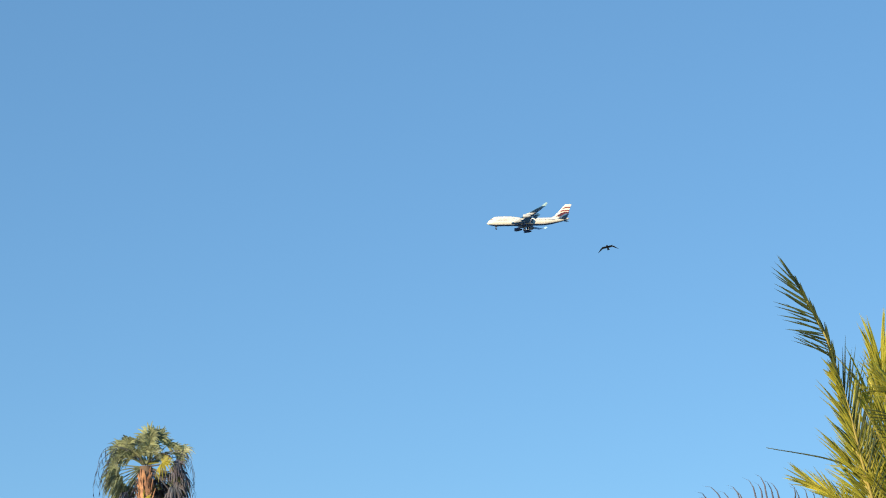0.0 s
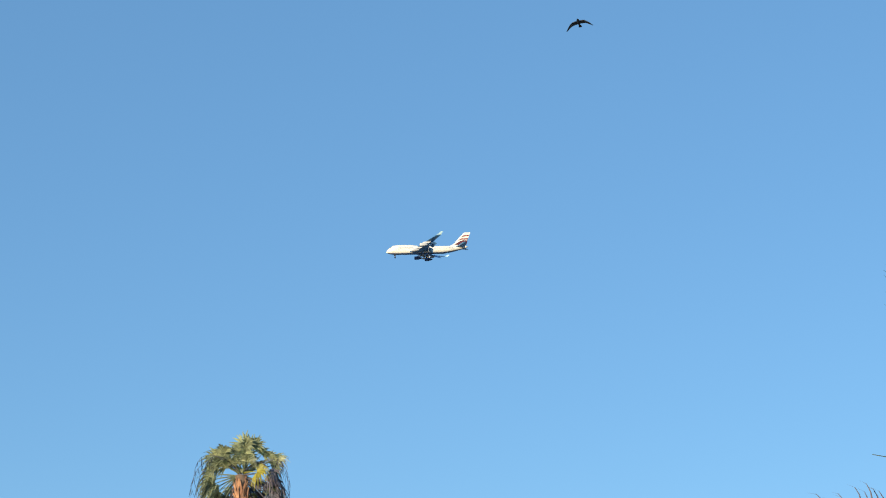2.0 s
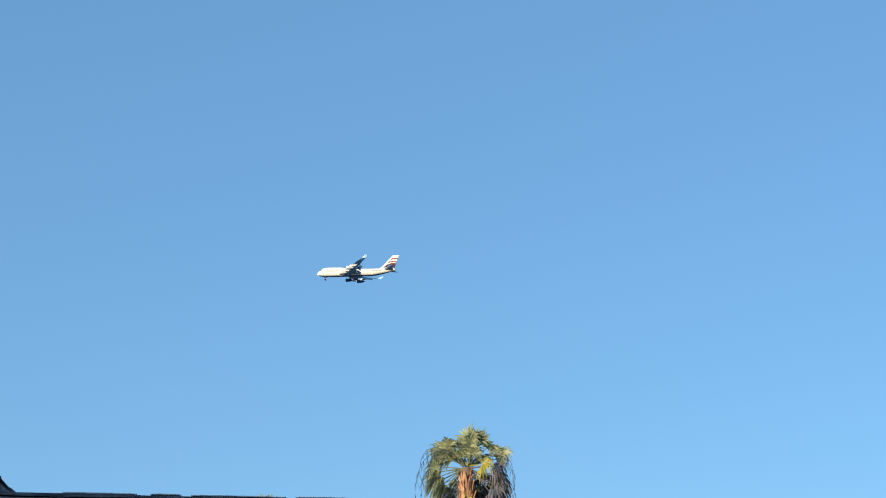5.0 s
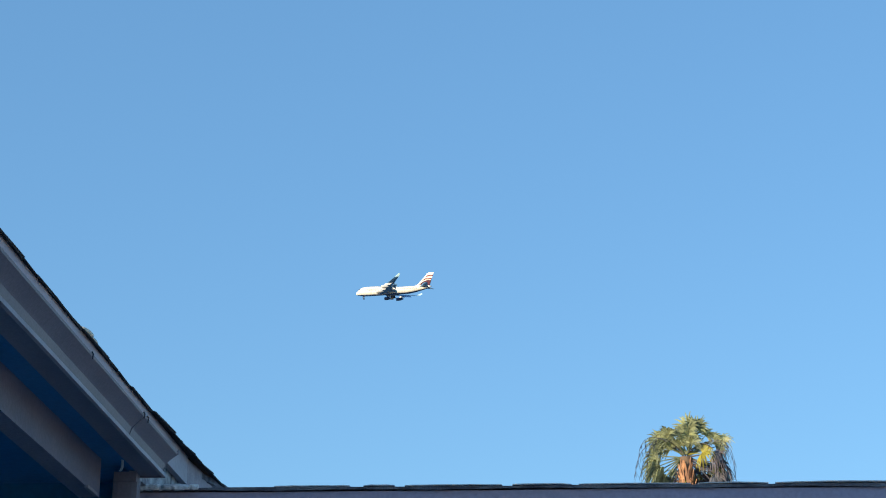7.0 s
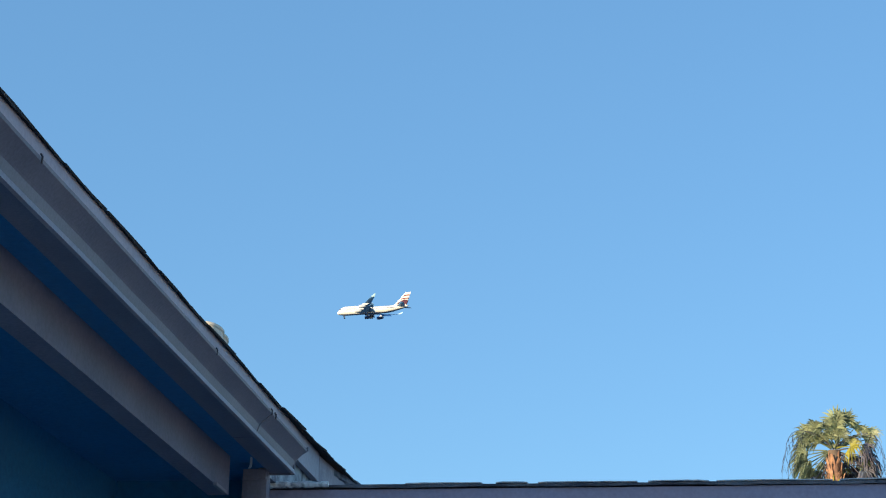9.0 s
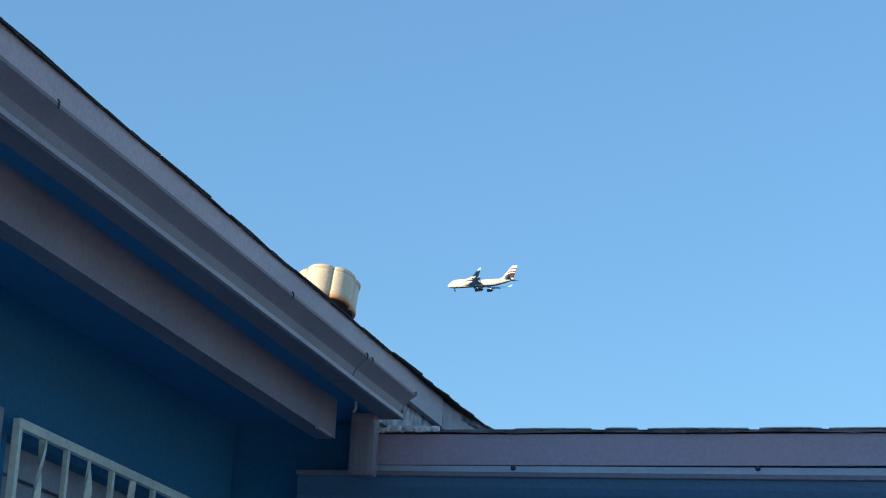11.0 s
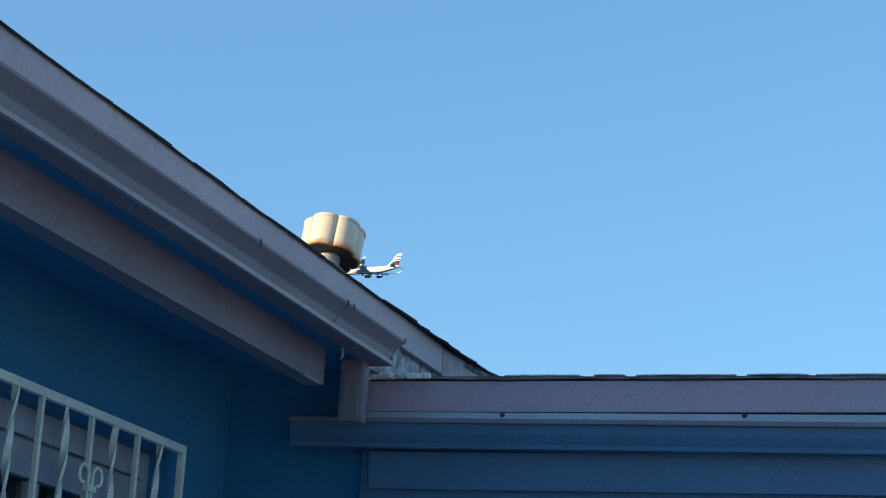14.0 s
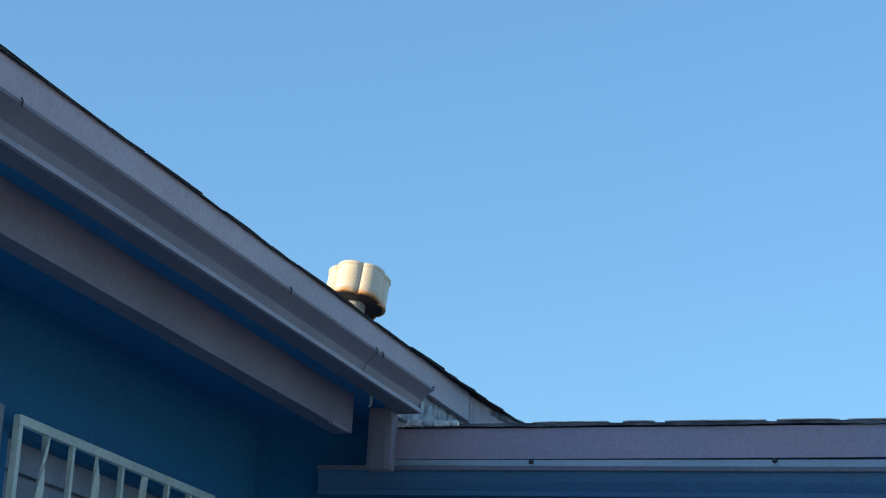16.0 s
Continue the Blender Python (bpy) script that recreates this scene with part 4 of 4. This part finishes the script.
        bm = add_loft(bmesh.new(), [[(-le - u * c, sg * y + t, z) for u, t in ((0, 0), (0.5, 0.08), (1, 0), (0.5, -0.08))] for y, le, c, z in ((31.0, 45.3, 3.7, 4.5), (31.9, 47.2, 2.7, 5.6), (32.8, 49.0, 1.5, 6.8))])
        bmesh.ops.recalc_face_normals(bm, faces=bm.faces)
        part("winglet", bm, M_TIP, w, "pale upturned wing tip")
        # lowered flaps
        for ya, yb, sa, sb, za, zb, c in ((4.0, 10.8, 35.9, 37.2, -0.75, 0.2, 3.6), (13.2, 21.0, 38.0, 41.9, 0.7, 2.1, 2.6)):
            bm = add_loft(bmesh.new(), [[(-s - 0.1, sg * y, z), (-s - c * 0.5, sg * y, z - 0.5), (-s - c, sg * y, z - 1.9), (-s - c * 0.5, sg * y, z - 0.9), (-s - 0.1, sg * y, z - 0.35)] for y, s, z in ((ya, sa, za), (yb, sb, zb))])
            bmesh.ops.recalc_face_normals(bm, faces=bm.faces)
            part("flap", bm, M_WING, w)
        for y, s in ((7.5, 37), (16.0, 40), (19.5, 41.5)):
            b = add_tube(bmesh.new(), [(-s + 4.0, sg * y, -0.6 + y * 0.12), (-s + 1.0, sg * y, -1.2 + y * 0.12), (-s - 2.2, sg * y, -2.1 + y * 0.12)], [0.1, 0.42, 0.08], 8)
            part("flap_fairing", b, M_WING, w, smooth=True)
        for y, s, z in ((11.7, 22.6, -2.0), (20.9, 30.4, -0.6)):
            b = bmesh.new()
            add_loft(b, [[(-s - q, sg * y + r * math.cos(t), z + r * math.sin(t)) for t in (2 * math.pi * k / 20 for k in range(20))] for q, r in ((0.35, 1.0), (0.0, 1.2), (0.2, 1.36), (1.6, 1.46), (3.4, 1.32), (4.6, 1.02), (5.6, 0.72), (6.6, 0.3))])
            bmesh.ops.recalc_face_normals(b, faces=b.faces)
            # near engines pale, far ones navy: sunlit and shaded looks set by colour
            e = part("engine", b, M_NACELLE if sg > 0 else M_NAVY, a, "under-wing jet engine", True)
            b = add_loft(bmesh.new(), [[(-s - u, sg * y + t, zz) for u, t in ((1.5 + k * 2.0, 0), (3.5 + k * 2, 0.22), (7.5 + k * 2, 0), (3.5 + k * 2, -0.22))] for k, zz in ((0, z + 1.2), (1, z + 2.6))])
            bmesh.ops.recalc_face_normals(b, faces=b.faces)
            part("pylon", b, M_NACELLE, e)
            b = add_tube(bmesh.new(), [(-s - 0.02, sg * y, z), (-s - 0.6, sg * y, z)], [1.02, 1.0], 18)
            part("fan", b, M_TYRE, e)
        rings = [[(-(le + c * u), sg * y, z + th * v) for u, v in ((0, 0), (0.3, 0.5), (1.0, 0.02), (1, -0.02), (0.3, -0.5))] for y, le, c, z, th in ((0.8, 57.2, 8.8, 2.5, 0.9), (11.0, 65.2, 3.0, 3.9, 0.3))]
        bm = add_loft(bmesh.new(), rings)
        bmesh.ops.recalc_face_normals(bm, faces=bm.faces)
        part("tailplane", bm, M_WING, a, "", True)
    # fin, with a navy foot and red ribbons
    def fin_plate(corners, half):
        return add_loft(bmesh.new(), [[(-s, y, z) for s, z in corners] for y in (-half, half)])
    bm = bmesh.new()
    add_loft(bm, [[(-(le + c * u), th * v, z) for u, v in ((0, 0), (0.3, 1), (1, 0.05), (1, -0.05), (0.3, -1))] for le, c, z, th in ((52.0, 14.5, 3.6, 0.62), (56.2, 10.6, 5.6, 0.5), (65.3, 5.2, 15.6, 0.22))])
    bmesh.ops.recalc_face_normals(bm, faces=bm.faces)
    fin = part("tail_fin", bm, M_WHITE, a, "white tail fin with red and navy ribbons")
    for nm, mt, cs in (("maroon_ribbon", M_MAROON, ((57.0, 5.0), (66.9, 4.4), (68.2, 8.6), (64.6, 8.9), (61.0, 7.6))), ("red_ribbon", M_RED, ((60.4, 8.5), (63.2, 9.5), (68.4, 9.6), (68.6, 10.5), (62.4, 10.4))), ("red_ribbon", M_RED, ((62.8, 11.4), (66.2, 12.5), (69.3, 12.4), (69.5, 13.3), (65.0, 13.3)))):
        b = fin_plate(cs, 0.56)
        bmesh.ops.recalc_face_normals(b, faces=b.faces)
        part(nm, b, mt, fin)
    # landing gear
    for s, y, wheels in ((7.6, 0.0, 1), (31.2, 5.4, 2), (31.2, -5.4, 2), (34.4, 1.9, 2), (34.4, -1.9, 2)):
        b = add_tube(bmesh.new(), [(-s, y * 0.7, -1.6), (-s, y, -4.5)], [0.26, 0.2], 8)
        g = part("landing_gear", b, M_STEEL, a, "lowered landing gear")
        for k in range(wheels):
            ds = (k - (wheels - 1) / 2) * 1.5
            for dy in (-0.56, 0.56):
                b = bmesh.new()
                add_tube(b, [(-s - ds, y + dy - 0.23, -4.5), (-s - ds, y + dy - 0.17, -4.5), (-s - ds, y + dy + 0.17, -4.5), (-s - ds, y + dy + 0.23, -4.5)], [0.5, 0.63, 0.63, 0.5], 14)
                part("wheel", b, M_TYRE, g, smooth=True)
        b = box(-s - 0.9, -s + 0.9, y - 0.06 + (0.7 if y >= 0 else -0.7), y + 0.06 + (0.7 if y >= 0 else -0.7), -3.4, -2.0)
        part("gear_door", b, M_TYRE if wheels == 1 else M_NAVY, g)
    return a


# ---- the bird ----
def build_bird():
    b0 = thing("bird", "dark crow-sized bird flapping its long wings in flight", "bird")
    bm = bmesh.new()
    add_tube(bm, [(0.25, 0, 0.005), (0.22, 0, 0.01), (0.17, 0, 0.015), (0.10, 0, 0.0), (0.0, 0, -0.01), (-0.10, 0, -0.005), (-0.18, 0, 0.0)], [0.004, 0.012, 0.034, 0.05, 0.06, 0.045, 0.02], 12)
    part("body", bm, M_PLUME, b0, smooth=True)
    bm = bmesh.new()
    add_loft(bm, [[(-0.16 - u, w * q, t) for q, t in ((-1, 0), (1, 0), (1, 0.008), (-1, 0.008))] for u, w in ((0, 0.022), (0.1, 0.045), (0.17, 0.06), (0.185, 0.04))])
    part("tail", bm, M_PLUME, b0)
    wings = []
    for sg in (1, -1):
        bm = bmesh.new()
        rings = []
        for y, le, c, t in ((0.02, 0.09, 0.22, 0.03), (0.10, 0.13, 0.25, 0.028), (0.21, 0.15, 0.23, 0.022)):
            rings.append([(le - c * u, sg * y, t * v + 0.02) for u, v in ((0, 0), (0.25, 1), (1, 0.1), (0.4, -0.3))])
        add_loft(bm, rings)
        bmesh.ops.recalc_face_normals(bm, faces=bm.faces)
        inner = part("wing", bm, M_PLUME, b0, smooth=True)
        bm = bmesh.new()
        rings = []
        for y, le, c, t in ((0.0, 0.15, 0.23, 0.022), (0.10, 0.13, 0.20, 0.015), (0.20, 0.06, 0.14, 0.010), (0.29, -0.03, 0.05, 0.004)):
            rings.append([(le - c * u, sg * y, t * v) for u, v in ((0, 0), (0.25, 1), (1, 0.1), (0.4, -0.3))])
        add_loft(bm, rings)
        bmesh.ops.recalc_face_normals(bm, faces=bm.faces)
        outer = part("wing_tip", bm, M_PLUME, inner, smooth=True)
        wings.append((sg, inner, outer))
    return b0, wings


build_ground()
house = build_house()
build_window()
build_grille()
build_porch()
build_vent()
build_rear_shade_wing()
build_east_bounce_wing()
build_fan_palm("tall fan palm with green crown, orange leaf bases and dead skirt", (1.80, 52.2, 0), 13.07, 5)
build_fan_palm("shorter fan palm whose pale top shows above the roofs", (-4.25, 72.75, 0), 15.36, 9)
feather_palm, tall_frond = build_feather_palm()
airliner = build_airliner()
bird, bird_wings = build_bird()


def motions():
    # the airliner on its straight descent
    hd, sp, vz = 167.299, 78.884, -5.052
    ux, uy = math.cos(radians(hd)), math.sin(radians(hd))
    airliner.scale = (1.026, 1.026, 1.026)
    slow = lambda t: max(0.0, t - 12.5)  # it slows and sinks faster towards the end
    walk(airliner, [(t, pose(341.776 + ux * (1.8 + sp * t - 4.2 * slow(t)), 1647.511 + uy * (1.8 + sp * t - 4.2 * slow(t)), 574.6 + vz * t - 2.2 * slow(t), -1.07, -1.17, hd)) for t in [k * 0.5 for k in range(33)]])
    # the bird, level towards the house and over it
    known = [(0.0, 19.90, 72.47), (0.5, 17.24, 66.73), (1.0, 14.86, 61.58), (1.5, 12.98, 56.66), (2.0, 11.26, 52.15)]
    rows = [(t, pose(x, y, 26.2, 8, -4, 248)) for t, x, y in known]
    rows += [(t, pose(11.25 - 3.7 * (t - 2), 52.13 - 9.5 * (t - 2), 26.2, 8, -4, 248)) for t in (3, 4, 6, 8, 10, 12, 14, 16)]
    bird.scale = (0.86, 0.86, 0.86)
    walk(bird, rows)
    beat = 0.35
    steps = [round(k * beat / 6, 4) for k in range(int(16 / (beat / 6)) + 1)] + [16.0]
    for sg, inner, outer in bird_wings:
        up = lambda t: 3 + 20 * math.cos(2 * math.pi * (t - 0.11) / beat)
        tip = lambda t: -12 + 17 * math.cos(2 * math.pi * (t - 0.11) / beat - 0.9)
        walk(inner, [(t, pose(0, 0, 0, sg * up(t), 0, 0)) for t in steps])
        walk(outer, [(t, pose(0, sg * 0.21, 0.02, sg * tip(t), 0, 0)) for t in steps])
    # the tall frond sways in the wind
    sway = [(0, 0.8), (0.5, 1.7), (1.0, 3.0), (1.5, 2.6), (2.0, 2.0), (3.0, 0.5), (4.0, 1.5), (6.0, 0.0), (8.0, 2.0), (10.0, 0.2), (12.0, 1.8), (14.0, 0.0), (16.0, 1.0)]
    piv = Vector((-0.03, -0.03, 5.2))
    walk(tall_frond, [(t, Matrix.Translation(piv) @ pose(0, 0, 0, 0, a, 0) @ Matrix.Translation(-piv)) for t, a in sway])


motions()
